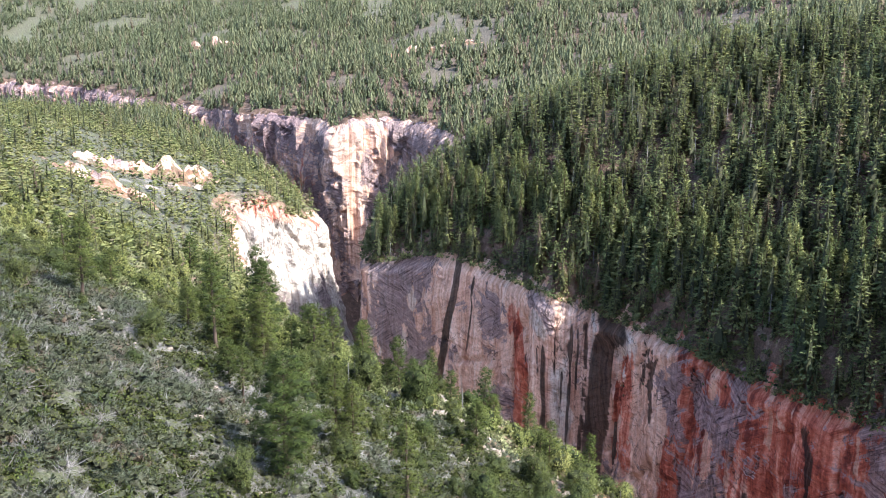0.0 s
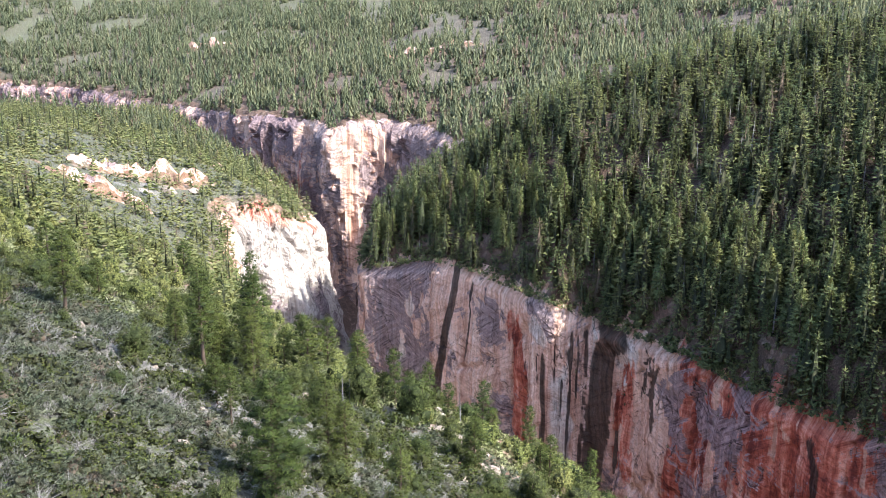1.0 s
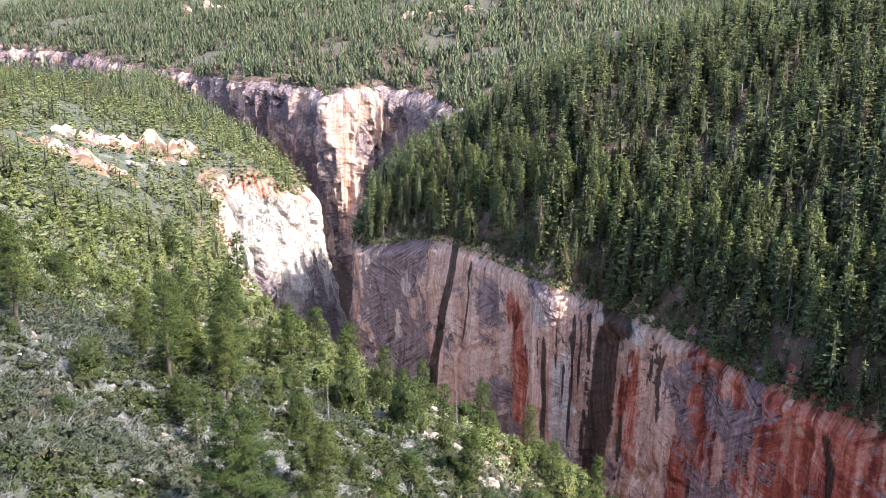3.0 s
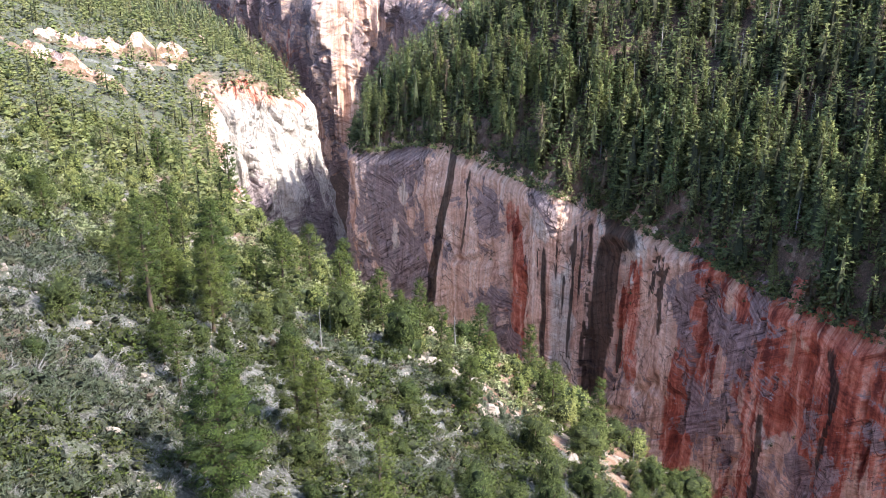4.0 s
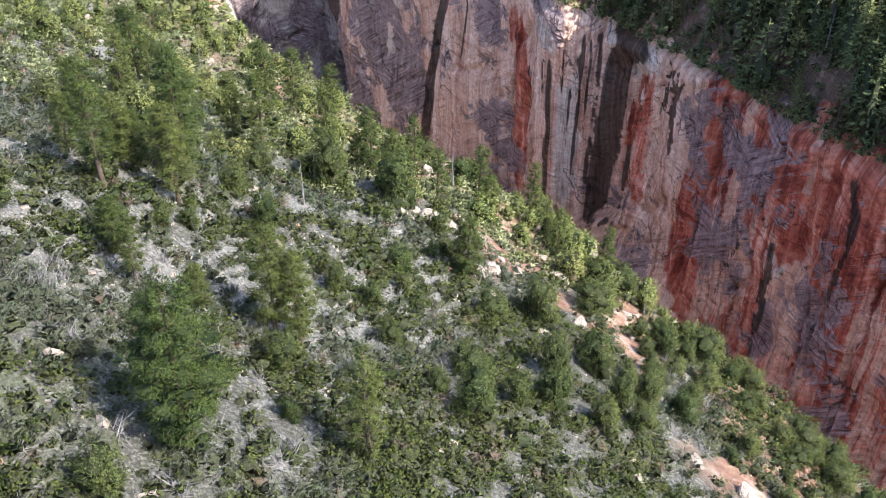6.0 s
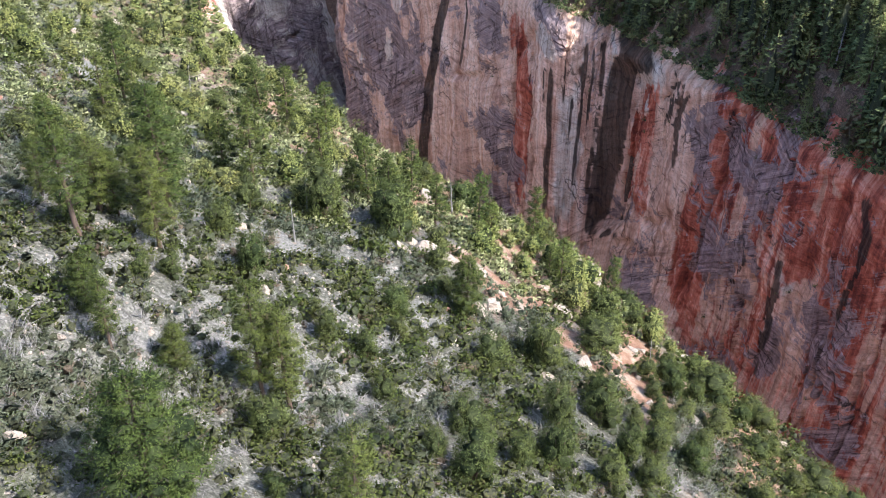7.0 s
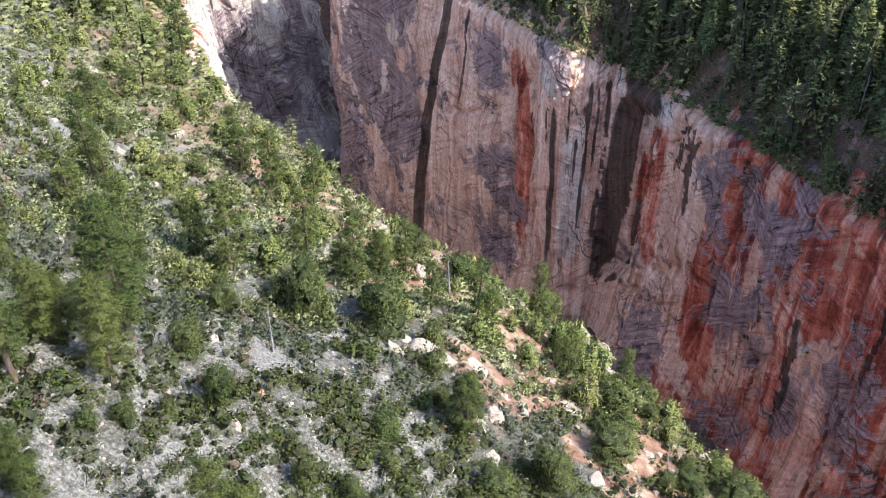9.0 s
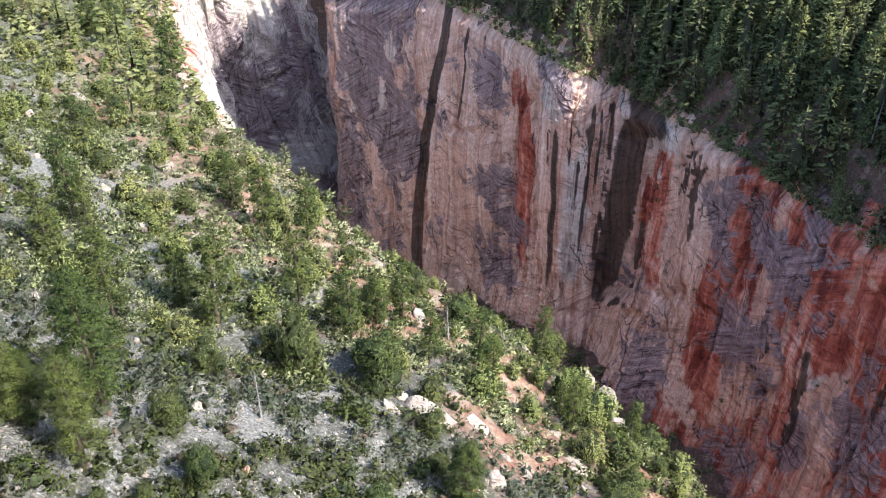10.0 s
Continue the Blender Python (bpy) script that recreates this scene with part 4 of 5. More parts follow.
JUNIPERS = [
    (-32.8, 133.1, 4.2, 3.2), (-17.5, 138.4, 6.2, 3.6), (-23.8, 131.2, 3.5, 3.0), (-25.7, 128.4, 3.2, 2.4), (-21.3, 134.8, 2.6, 2.0), (-22.0, 145.4, 5.2, 3.8),
    (-21.7, 158.6, 5.8, 4.3), (-13.4, 166.5, 10.2, 6.2), (-9.4, 132.5, 4.9, 2.9), (-5.4, 132.5, 4.4, 2.7), (-3.3, 125.6, 3.9, 2.9), (-10.6, 106.3, 3.0, 2.2),
    (19.8, 196.8, 6.5, 6.2), (-2.9, 143.6, 3.9, 4.1), (14.8, 144.7, 8.2, 6.2), (8.2, 140.1, 4.9, 4.9), (23.8, 155.7, 5.9, 7.3), (26.3, 168.4, 5.5, 5.2),
    (20.7, 136.6, 7.5, 4.3), (32.8, 149.1, 6.1, 3.1), (35.8, 149.6, 4.8, 3.0), (14.9, 130.4, 7.1, 4.0), (5.1, 124.7, 5.5, 5.1), (5.4, 116.6, 7.1, 5.2),
    (1.8, 117.7, 4.2, 2.9)]
JUNIPERS_LOW = [
    (10.1, 121.6, 4.9, 3.4), (14.1, 123.7, 6.4, 3.6), (22.7, 129.1, 6.5, 3.8), (26.4, 132.3, 6.3, 4.0), (19.7, 123.0, 5.2, 3.6), (31.6, 133.2, 5.8, 4.6),
    (37.1, 143.0, 5.0, 4.3), (-37.1, 119.5, 5.8, 5.0), (-4.2, 166.9, 10.1, 7.2), (-44.6, 178.7, 4.3, 4.8), (-20.5, 90.8, 5.5, 4.1), (-36.4, 110.0, 2.9, 2.6),
    (24.6, 125.7, 4.5, 3.6), (-11.0, 136.4, 2.3, 1.8), (-2.1, 138.4, 3.2, 2.5)]
rng = np.random.default_rng(7)
taken = [(p[0], p[1], max(p[3] * .5, 1.6)) for p in PINES + JUNIPERS + JUNIPERS_LOW]


def clear_of(x, y, gap, spots):
    return all((x - a) ** 2 + (y - b) ** 2 > (gap + c * .7) ** 2 for a, b, c in spots)


PINE_KINDS = ((3.7, .10, 1.75, "full-crowned green pine on the open slope"), (2.4, .16, 1.1, "tall straight green pine among shrubs"),
              (2.1, .24, .9, "slender green pine with bare lower trunk"), (1.7, .12, .62, "thin sparse yellow-green pine with trunk showing"),
              (2.7, .14, 1.2, "broad dark green pine on the slope"))
pine_protos, pine_near = [[(tree_proto("pine_tree", *pine_shape(20 + k, 13, w, bare, fill, fine), BARK, PINE_LEAF, lab, "tree", "pines of the near slope"), 2 * w)
                           for k, (w, bare, fill, lab) in enumerate(PINE_KINDS)] for fine in (False, True)]
for k, (x, y, h, w) in enumerate(PINES):
    want = w / h
    best = min(range(5), key=lambda i: abs(pine_protos[i][1] / 13 - want) + (.12 if i == k % 5 else 0))
    if (x, y) == PINES[11][:2]:
        best = 3
    p, pw = (pine_near if y < 152 else pine_protos)[best]
    put(p, x, y, ground_z(x, y)[0] - .15, rng.uniform(0, 360), h / 13, np.clip(w / (pw * h / 13), .75, 1.3), rng.normal(0, 1.5, 2))

JUNIPER_KINDS = ((2.1, "rounded dense green juniper on pale soil"), (1.7, "upright bushy green juniper beside shrubs"),
                 (2.4, "low spreading grey-green juniper on rocky ground"), (1.9, "ragged yellow-green pinyon on the slope"))
juniper_protos, juniper_near = [[(tree_proto("juniper", *juniper_shape(40 + k, 4.5, w, fine), BARK, JUNIPER_LEAF, lab, "tree", "junipers of the near slope"), 2 * w)
                                 for k, (w, lab) in enumerate(JUNIPER_KINDS)] for fine in (False, True)]
for k, (x, y, h, w) in enumerate(JUNIPERS + JUNIPERS_LOW):
    p, pw = (juniper_near if y < 168 else juniper_protos)[k % 4]
    put(p, x, y, ground_z(x, y)[0] - .1, rng.uniform(0, 360), h / 4.5, np.clip(w / (pw * h / 4.5), .7, 1.5))

# upper-slope junipers; their brighter leaf colour stands in for sun
sunlit_juniper_protos = [(tree_proto("pinyon_pine", *juniper_shape(50 + k, 4.5, w), BARK, SUNLIT_JUNIPER_LEAF, lab, "tree", "pinyons of the upper slope"), 2 * w)
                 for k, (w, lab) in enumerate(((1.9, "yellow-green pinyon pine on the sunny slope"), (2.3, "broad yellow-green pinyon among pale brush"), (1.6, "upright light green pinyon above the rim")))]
# more pines and junipers scattered between, thicker towards the rim and the far end of the slope
count = 0
tx, ty = rng.uniform(-175, 66, 12000), rng.uniform(84, 345, 12000)
tz, td, ts = ground_info(tx, ty)
good = in_wedge(tx, ty) & (ts < .5) & (td > 3) & ~in_gorge(tx, ty)
for x, y, z, d in zip(tx[good], ty[good], tz[good], td[good]):
    open_ground = sstep(166, 118, y) * sstep(22, 45, d)              # shrub land and scree stay open
    thick = .16 + .06 * sstep(165, 240, y) + .5 * sstep(34, 10, d) * sstep(260, 200, y)
    if rng.random() > thick * (1 - .93 * open_ground) or not clear_of(x, y, 1.7 if y < 200 else 2.3, taken):
        continue
    tall = rng.random() < (.18 + .10 * sstep(190, 260, y) * sstep(12, 40, d))
    if tall and count < 60 and 150 < y < 180 + 20 * rng.random():
        p, pw = pine_protos[(0, 4, 1, 4, 2)[rng.integers(0, 5)]]
        h = rng.uniform(5.5, 12)
        put(p, x, y, z - .15, rng.uniform(0, 360), h / 13, rng.uniform(.9, 1.15), rng.normal(0, 2, 2))
        taken.append((x, y, 2.0))
        count += 1
    else:
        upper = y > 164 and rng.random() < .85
        p, pw = sunlit_juniper_protos[rng.integers(0, 3)] if upper else (juniper_near if y < 155 else juniper_protos)[rng.integers(0, 4)]
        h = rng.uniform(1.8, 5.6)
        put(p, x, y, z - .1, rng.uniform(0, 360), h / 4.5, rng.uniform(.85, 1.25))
        taken.append((x, y, h * .42))
    if len(taken) > 475:
        break
for p, _ in pine_protos + juniper_protos + pine_near + juniper_near + sunlit_juniper_protos:
    drop_proto(p)

# ---------------------------------------------------------------- firs along the far rim and just behind it
fir_protos = []
for k in range(5):
    r2 = np.random.default_rng(60 + k)
    h = 15.0
    trunk = tube(np.column_stack([np.zeros(5), np.zeros(5), np.linspace(0, h * .95, 5)]), np.linspace(.22, .03, 5), 5)
    v = fir_crown(r2, h, (2.2, 2.6, 2.0, 3.0, 2.5)[k], 230, (.06, .1, .05, .16, .22)[k], 5)
    fir_protos.append(tree_proto("fir_tree", trunk, (v, tri_faces(len(v) // 3)), BARK, FIR_LEAF_OB,
                                 ("narrow dark green fir on the cliff top", "dense green fir in a crowded stand", "slim spire-shaped fir above the cliff",
                                  "broad green fir with drooping boughs", "thin fir with bare lower trunk")[k], "tree", "firs along the cliff top"))
rim_line, _ = resample(RIGHT_RIM, 1.0)
firs = []
row = rng.integers(20, len(rim_line), 9000)
tx, ty = rim_line[row, 0] + rng.uniform(0, 34, 9000), rim_line[row, 1] + rng.uniform(-4, 22, 9000)
tz, td, ts = ground_info(tx, ty)
good = in_wedge(tx, ty, 8) & (ty < 385) & (ts > .5) & (td > 2) & (td < 24) & ~in_gorge(tx, ty)
for x, y, z, d in zip(tx[good], ty[good], tz[good], td[good]):
    if not clear_of(x, y, 1.2, firs):
        continue
    if d < 5 and rng.random() < .3:
        continue
    gap = vnoise(np.array([x / 14]), np.array([y / 14]), 77)[0]
    if gap > .6:
        continue
    h = rng.uniform(4, 10) if d < 7 or rng.random() < .35 else rng.uniform(10, 18)
    put(fir_protos[rng.integers(0, 5)], x, y, z - .3, rng.uniform(0, 360), h / 15, rng.uniform(.8, 1.25), rng.normal(0, 1.5, 2))
    firs.append((x, y, .9))
    if len(firs) >= 290:
        break
for p in fir_protos:
    drop_proto(p)

# ---------------------------------------------------------------- dead standing trees
snag_protos = [tree_proto("dead_tree", snag_shape(80 + k, 10, 34), None, DEADWOOD, None, "bare grey dead tree with broken branches", "tree", "dead trees")
               for k in range(4)]
SNAGS = [(-15.4, 153.2, 6.5), (4.2, 185.7, 7.0), (31.7, 158.0, 5.0), (-15.7, 166.9, 6.0), (-42, 214, 6), (84, 298, 18), (60, 322, 12), (52, 302, 9),
         (44, 330, 13), (95, 268, 12), (70, 278, 11), (108, 300, 14), (30, 345, 12), (66, 345, 15), (90, 330, 13), (62, 285, 8), (75, 262, 7)]
for k, (x, y, h) in enumerate(SNAGS):
    put(snag_protos[k % 4], x, y, ground_z(x, y)[0] - .2, k * 77, h / 10, 10 / h * .9 if h > 9 else 1.0, (rng.normal(0, 3), rng.normal(0, 3)))
for p in snag_protos:
    drop_proto(p)


# ---------------------------------------------------------------- woods and shrubs that nobody could count
def strew(name, protos, spots, materials, label, category, seed):
    """One mesh of many plants. protos: (verts, faces, material index a face); spots: x, y, z, size, wide."""
    r = np.random.default_rng(seed)
    V, F, M, T, N, at = [], [], [], [], [], 0
    bent = [puffed(p[0], k, (1.0 if "sage" in name else .75) if category == "shrubs" else .6) for k, p in enumerate(protos)]
    for x, y, z, size, wide in spots:
        k = r.integers(len(protos))
        (v, f, m), o = protos[k], bent[k]
        a = r.uniform(0, 6.283)
        c, s = np.cos(a), np.sin(a)
        q = v * (size * wide, size * wide, size)
        V.append(np.column_stack([q[:, 0] * c - q[:, 1] * s + x, q[:, 0] * s + q[:, 1] * c + y, q[:, 2] + z]))
        N.append(np.column_stack([o[:, 0] * c - o[:, 1] * s, o[:, 0] * s + o[:, 1] * c, o[:, 2]]))
        F.append(f + at)
        M.append(m)
        T.append(np.full(len(v), r.random()))
        at += len(v)
    me = mesh_of(name, np.vstack(V), np.vstack(F), materials, index=np.concatenate(M), smooth=True, normals=np.vstack(N), tone=np.concatenate(T))
    return tagged(new(name, me), label, category, kind="stuff")


def low_fir(seed, boughs, r, heart=.34):
    rg = np.random.default_rng(seed)
    v = fir_crown(rg, 15.0, r, boughs, rg.uniform(.06, .2), 3)
    tv, tf = tube(np.array([[0, 0, 0], [0, 0, 8.0], [0, 0, 14.0]]), [.2, .14, .03], 3)
    cv, cf = tube(np.array([[0, 0, 2.2], [0, 0, 5.0], [0, 0, 12.6]]), [r * heart * .65, r * heart, .05], 5)     # dark cone that paints in the shade between inner boughs
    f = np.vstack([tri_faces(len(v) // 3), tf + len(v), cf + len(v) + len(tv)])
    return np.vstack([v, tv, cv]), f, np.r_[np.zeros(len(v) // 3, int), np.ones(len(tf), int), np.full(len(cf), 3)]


def scatter(n, x0, x1, y0, y1, seed, keep):
    r = np.random.default_rng(seed)
    x, y = r.uniform(x0, x1, n), r.uniform(y0, y1, n)
    z, d, side = ground_info(x, y)
    ok = keep(x, y, d, side, r.random(n)) & ~in_gorge(x, y) & in_wedge(x, y, 15)
    return x[ok], y[ok], z[ok], d[ok], r


def spots_of(x, y, z, r, lo, hi, w0=.8, w1=1.25, sink=.3):
    n = len(x)
    return np.column_stack([x, y, z - sink, r.uniform(lo, hi, n), r.uniform(w0, w1, n)])


# wooded slope up to about five hundred metres off
x, y, z, d, r = scatter(24000, -40, 235, 180, 450, 301,
                        lambda x, y, d, s, q: (s > .5) & (d > 2) & (d < 135) & (q < (.29 + .22 * sstep(30, 12, d) * sstep(40, 52, x)) * sstep(-4, 7, d) * (1 - .7 * (vnoise(x / 17, y / 17, 78) > .62))))
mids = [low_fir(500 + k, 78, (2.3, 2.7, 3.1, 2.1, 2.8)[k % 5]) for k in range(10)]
for k in range(2):
    sv, sf = snag_shape(560 + k, 11.0, 44)
    mids.append((sv, sf, np.full(len(sf), 2)))
tall = r.random(len(x)) ** 1.4
spots = spots_of(x, y, z, r, .5, 1.2, .9, 1.35)
spots[:, 3] = .45 + .85 * tall
strew("fir_wood", mids + mids[:10] * 2, spots, [FIR_LEAF, BARK, DEADWOOD, HEART_SHADE], "dense dark green fir wood climbing the far slope", "forest", 1)


def far_fir(seed, r):
    """A distant conifer: few broad whorls."""
    rg = np.random.default_rng(seed)
    out = []
    for k in range(5):
        f = k / 5
        m = 4 if k < 3 else 3
        a = rg.uniform(0, 6.28) + np.arange(m) * 6.283 / m
        L = (r * (1 - f) ** .8 * rg.uniform(.75, 1.15, m) + .15)[:, None]
        z = 15 * (.06 + .9 * f)
        tip = np.column_stack([np.cos(a), np.sin(a), np.full(m, -.4)]) * L + np.array([0, 0, z])
        sd = np.column_stack([-np.sin(a), np.cos(a), np.zeros(m)]) * (L * .36 + .1)
        top = np.tile(np.array([[0, 0, z + 15 * .24]]), (m, 1))
        out.append(np.stack([top, tip - sd, tip + sd], 1))
    v = np.concatenate(out).reshape(-1, 3) + rg.normal(0, .12, (sum(len(o) for o in out) * 3, 3))
    return v, tri_faces(len(v) // 3), np.zeros(len(v) // 3, int)


# woods beyond
x, y, z, d, r = scatter(180000, -620, 620, 250, 1400, 302,
                        lambda x, y, d, s, q: (s > .5) & (d > 3) & ((y > 450) | (d > 135)) & (q < .31 * sstep(1700, 900, y) - .25 * (vnoise(x / 34, y / 34, 79) > .46)))
fars = [far_fir(600 + k, (2.6, 3.1, 3.6)[k % 3]) for k in range(9)]
strew("far_fir_wood", fars, spots_of(x, y, z, r, .42, .92, .95, 1.3), [FAR_LEAF], "distant green fir and pine wood on the hills", "forest", 2)


def bush_proto(seed, lumps, count, h, r, length, width):
    rg = np.random.default_rng(seed)
    d = rand_dirs(rg, lumps)
    d[:, 2] = np.abs(d[:, 2])
    c = d * np.array([r, r, h]) * rg.uniform(.45, .95, (lumps, 1))
    v, f = clumps(rg, c, d, count, .46 * r, length, width, .95)
    v[:, 2] = np.maximum(v[:, 2], -.05)
    return v, f, np.zeros(len(f), int)


# bushes and small trees on the bench and the far end of the near slope
x, y, z, d, r = scatter(30000, -340, 20, 215, 760, 303,
                        lambda x, y, d, s, q: (s < .5) & (d > 1.5) & (q < .50 * sstep(235, 300, y) - .20 * (vnoise(x / 20, y / 20, 80) > .5) - .45 * np.exp(-((x + 136) / 22) ** 2 - ((y - 416) / 34) ** 2)))
def dome_tree(seed, h, r):
    """A rounded pine of the bench: clumps heaped round a trunk."""
    rg = np.random.default_rng(seed)
    f = np.linspace(.12, 1, 8)
    a = np.arange(8) * 2.4 + rg.uniform(0, 1, 8)
    q = r * (1 - f) ** .55 * rg.uniform(.45, .8, 8)
    c = np.column_stack([np.cos(a) * q, np.sin(a) * q, f * h])
    v, fc = clumps(rg, c, c / r * .5 + np.array([0, 0, .4]), 3, r * (.50 - .2 * f), .7, .22, .95)
    return v, fc, np.zeros(len(fc), int)


bench = [low_fir(700, 60, 3.2, .12)] + [dome_tree(730 + k, (10, 8, 11)[k], (3.2, 3.4, 3.0)[k]) for k in range(3)] + [bush_proto(710 + k, 4, 3, 3.0, 2.3, .8, .3) for k in range(4)]
strew("bench_scrub", bench, spots_of(x, y, z, r, .25, .85, .9, 1.4, .2), [SCRUB_LEAF, BARK, DEADWOOD, HEART_SHADE], "green scrub and small trees on the sunlit bench", "shrubs", 3)
# low scrub that covers the rest of the bench
x, y, z, d, r = scatter(36000, -330, 0, 225, 700, 310, lambda x, y, d, s, q: (s < .5) & (d > 1) & (q < .62 * sstep(225, 290, y) * (1 - .6 * np.exp(-((x + 136) / 22) ** 2 - ((y - 416) / 34) ** 2))))
tuft_bush = [bush_proto(740 + k, 2, 3, (.9, 1.3, .7)[k], (1.2, 1.0, 1.4)[k], .6, .22) for k in range(3)]
strew("low_scrub", tuft_bush, spots_of(x, y, z, r, .6, 1.5, .9, 1.5, .1), [LOW_LEAF], "low pale green scrub covering the bench", "shrubs", 13)
# trees crowding the far edge of the bench
x, y, z, d, r = scatter(9000, -470, -90, 560, 920, 309, lambda x, y, d, s, q: (s < .5) & (d > 1.5) & (d < 60) & (q < .5))
strew("bench_wood", fars, spots_of(x, y, z, r, .35, .7, 1.0, 1.4), [FAR_LEAF], "green conifers along the far edge of the bench", "forest", 10)


# shrubs of the near slope
def fine_bush(seed, h, r, count, length, width, lumps=3):
    """A shrub: a few low hearts, coloured dark as inner shade, bristling with small leaves, open at its edge."""
    rg = np.random.default_rng(seed)
    a = np.arange(lumps) * 2.2 + rg.uniform(0, 1, lumps)
    q = r * rg.uniform(.25, .5, lumps) * (lumps > 1)
    mid = np.column_stack([np.cos(a) * q, np.sin(a) * q, h * rg.uniform(.25, .45, lumps)])
    size = np.column_stack([r * rg.uniform(.45, .62, lumps)] * 2 + [h * rg.uniform(.40, .60, lumps)])
    d = rand_dirs(rg, count)
    d[:, 2] = np.abs(d[:, 2])
    k = rg.integers(0, lumps, count)
    c = mid[k] + d * size[k] * rg.uniform(.45, 1.15, (count, 1))
    tv, _ = stars(rg, c, d + np.array([0, 0, .5]), 1, length, width, .05)
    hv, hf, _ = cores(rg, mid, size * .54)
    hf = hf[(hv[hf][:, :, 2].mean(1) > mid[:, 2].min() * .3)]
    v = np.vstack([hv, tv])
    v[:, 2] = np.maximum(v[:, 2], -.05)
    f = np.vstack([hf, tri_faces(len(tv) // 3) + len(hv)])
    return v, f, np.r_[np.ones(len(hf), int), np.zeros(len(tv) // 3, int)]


x, y, z, d, r = scatter(72000, -135, 62, 66, 300, 304,
                        lambda x, y, d, s, q: (s < .5) & (d > .6) & (q < (1 - .82 * sstep(.05, .32, fbm(x / 7, y / 7, 91, 3)) * sstep(50, 32, d) * sstep(232, 205, y)) * (.52 + .16 * sstep(-22, 0, x)) * sstep(1.5, 1.1, y / 200) * sstep(-.62, -.15, fbm(x / 5, y / 5, 81, 3) + .40 - .36 * sstep(-54, -40, x) * sstep(8, -8, x) * sstep(104, 118, y) * sstep(172, 150, y))))
pick = fbm(x / 11, y / 11, 82, 2) + r.normal(0, .35, len(x)) > .12 + .15 * sstep(-20, 5, x)
near = y < 150
spots = spots_of(x, y, z, r, .6, 2.0, .9, 1.5, .05)
sage = [fine_bush(800 + k, (.6, .9, .5)[k % 3], (.8, .75, .9)[k % 3], 56, .30, .042, 2) for k in range(6)]
green = [fine_bush(810 + k, (.45, .75, 1.0)[k % 3], (.85, .8, .9)[k % 3], 52, .18, .068, 2) for k in range(6)]
x, y, z, d, r = scatter(16000, -110, -16, 66, 190, 306, lambda x, y, d, s, q: (s < .5) & (q < .80 * sstep(-16, -36, x) * sstep(190, 150, y)
                        * (1 - .85 * sstep(-54, -44, x) * sstep(8, -8, x) * sstep(108, 118, y) * sstep(172, 150, y))) & (fbm(x / 6, y / 6, 88, 3) > -.28))
thick = spots_of(x, y, z, r, .8, 2.0, .9, 1.4, .05)
for k in range(2):                                  # leafless grey shrubs among them
    rg = np.random.default_rng(830 + k)
    v = tufts(rg, np.array([[0, 0, .05]]), np.array([[0, 0, 1.2]]), 46, .3, .8, .016)
    sage.append((v, tri_faces(len(v) // 3), np.full(len(v) // 3, 2)))
sage_far = [fine_bush(805 + k, (.7, .95, .55)[k % 3], (.8, .75, .9)[k % 3], 24, .34, .095, 1) for k in range(6)]
green_far = [fine_bush(815 + k, (.5, .8, 1.1)[k % 3], (.85, .8, .9)[k % 3], 24, .25, .110, 1) for k in range(6)]
SAGE_TEXT, GREEN_TEXT = "low grey-green sage shrubs on the slope", "low bright green manzanita shrubs on pale soil"
high = spots[:, 1] > 166 + 9 * vnoise(spots[:, 0] / 14, spots[:, 1] / 14, 89)
far = ~near & ~high
strew("sage_shrubs", sage, np.vstack([spots[pick & near], thick]), [SAGE_LEAF, HEART_SHADE, DEADWOOD], SAGE_TEXT, "shrubs", 4)
strew("manzanita_shrubs", green, spots[~pick & near], [GREEN_LEAF, HEART_SHADE], GREEN_TEXT, "shrubs", 6)
strew("sage_shrubs", sage_far, spots[pick & far], [SAGE_LEAF, HEART_SHADE], SAGE_TEXT, "shrubs", 7)
strew("manzanita_shrubs", green_far, spots[~pick & far], [GREEN_LEAF, HEART_SHADE], GREEN_TEXT, "shrubs", 8)
# sage shapes again, in the leaf colour brightened for sunlit ground
strew("rabbitbrush", sage_far, spots[high & (pick | (spots[:, 3] < 1.55))], [SUNLIT_BRUSH_LEAF, HEART_SHADE], "pale green brush on the upper slope, leaves coloured lighter as sunlit", "shrubs", 11)
strew("manzanita_shrubs", green_far, spots[high & ~pick & (spots[:, 3] >= 1.55)], [GREEN_LEAF, HEART_SHADE], GREEN_TEXT, "shrubs", 12)
# undergrowth along the far rim
x, y, z, d, r = scatter(26000, -40, 150, 180, 470, 305, lambda x, y, d, s, q: (s > .5) & (d > .2) & (d < 32) & (q < .40 + .60 * sstep(9, 3, d)))
under = [fine_bush(820 + k, 1.1, .9, 24, .5, .13, 1) for k in range(5)]
strew("undergrowth", under, spots_of(x, y, z, r, .7, 2.2, .9, 1.6, .25), [FIR_LEAF, HEART_SHADE], "dark green bushes along the cliff edge", "shrubs", 5)


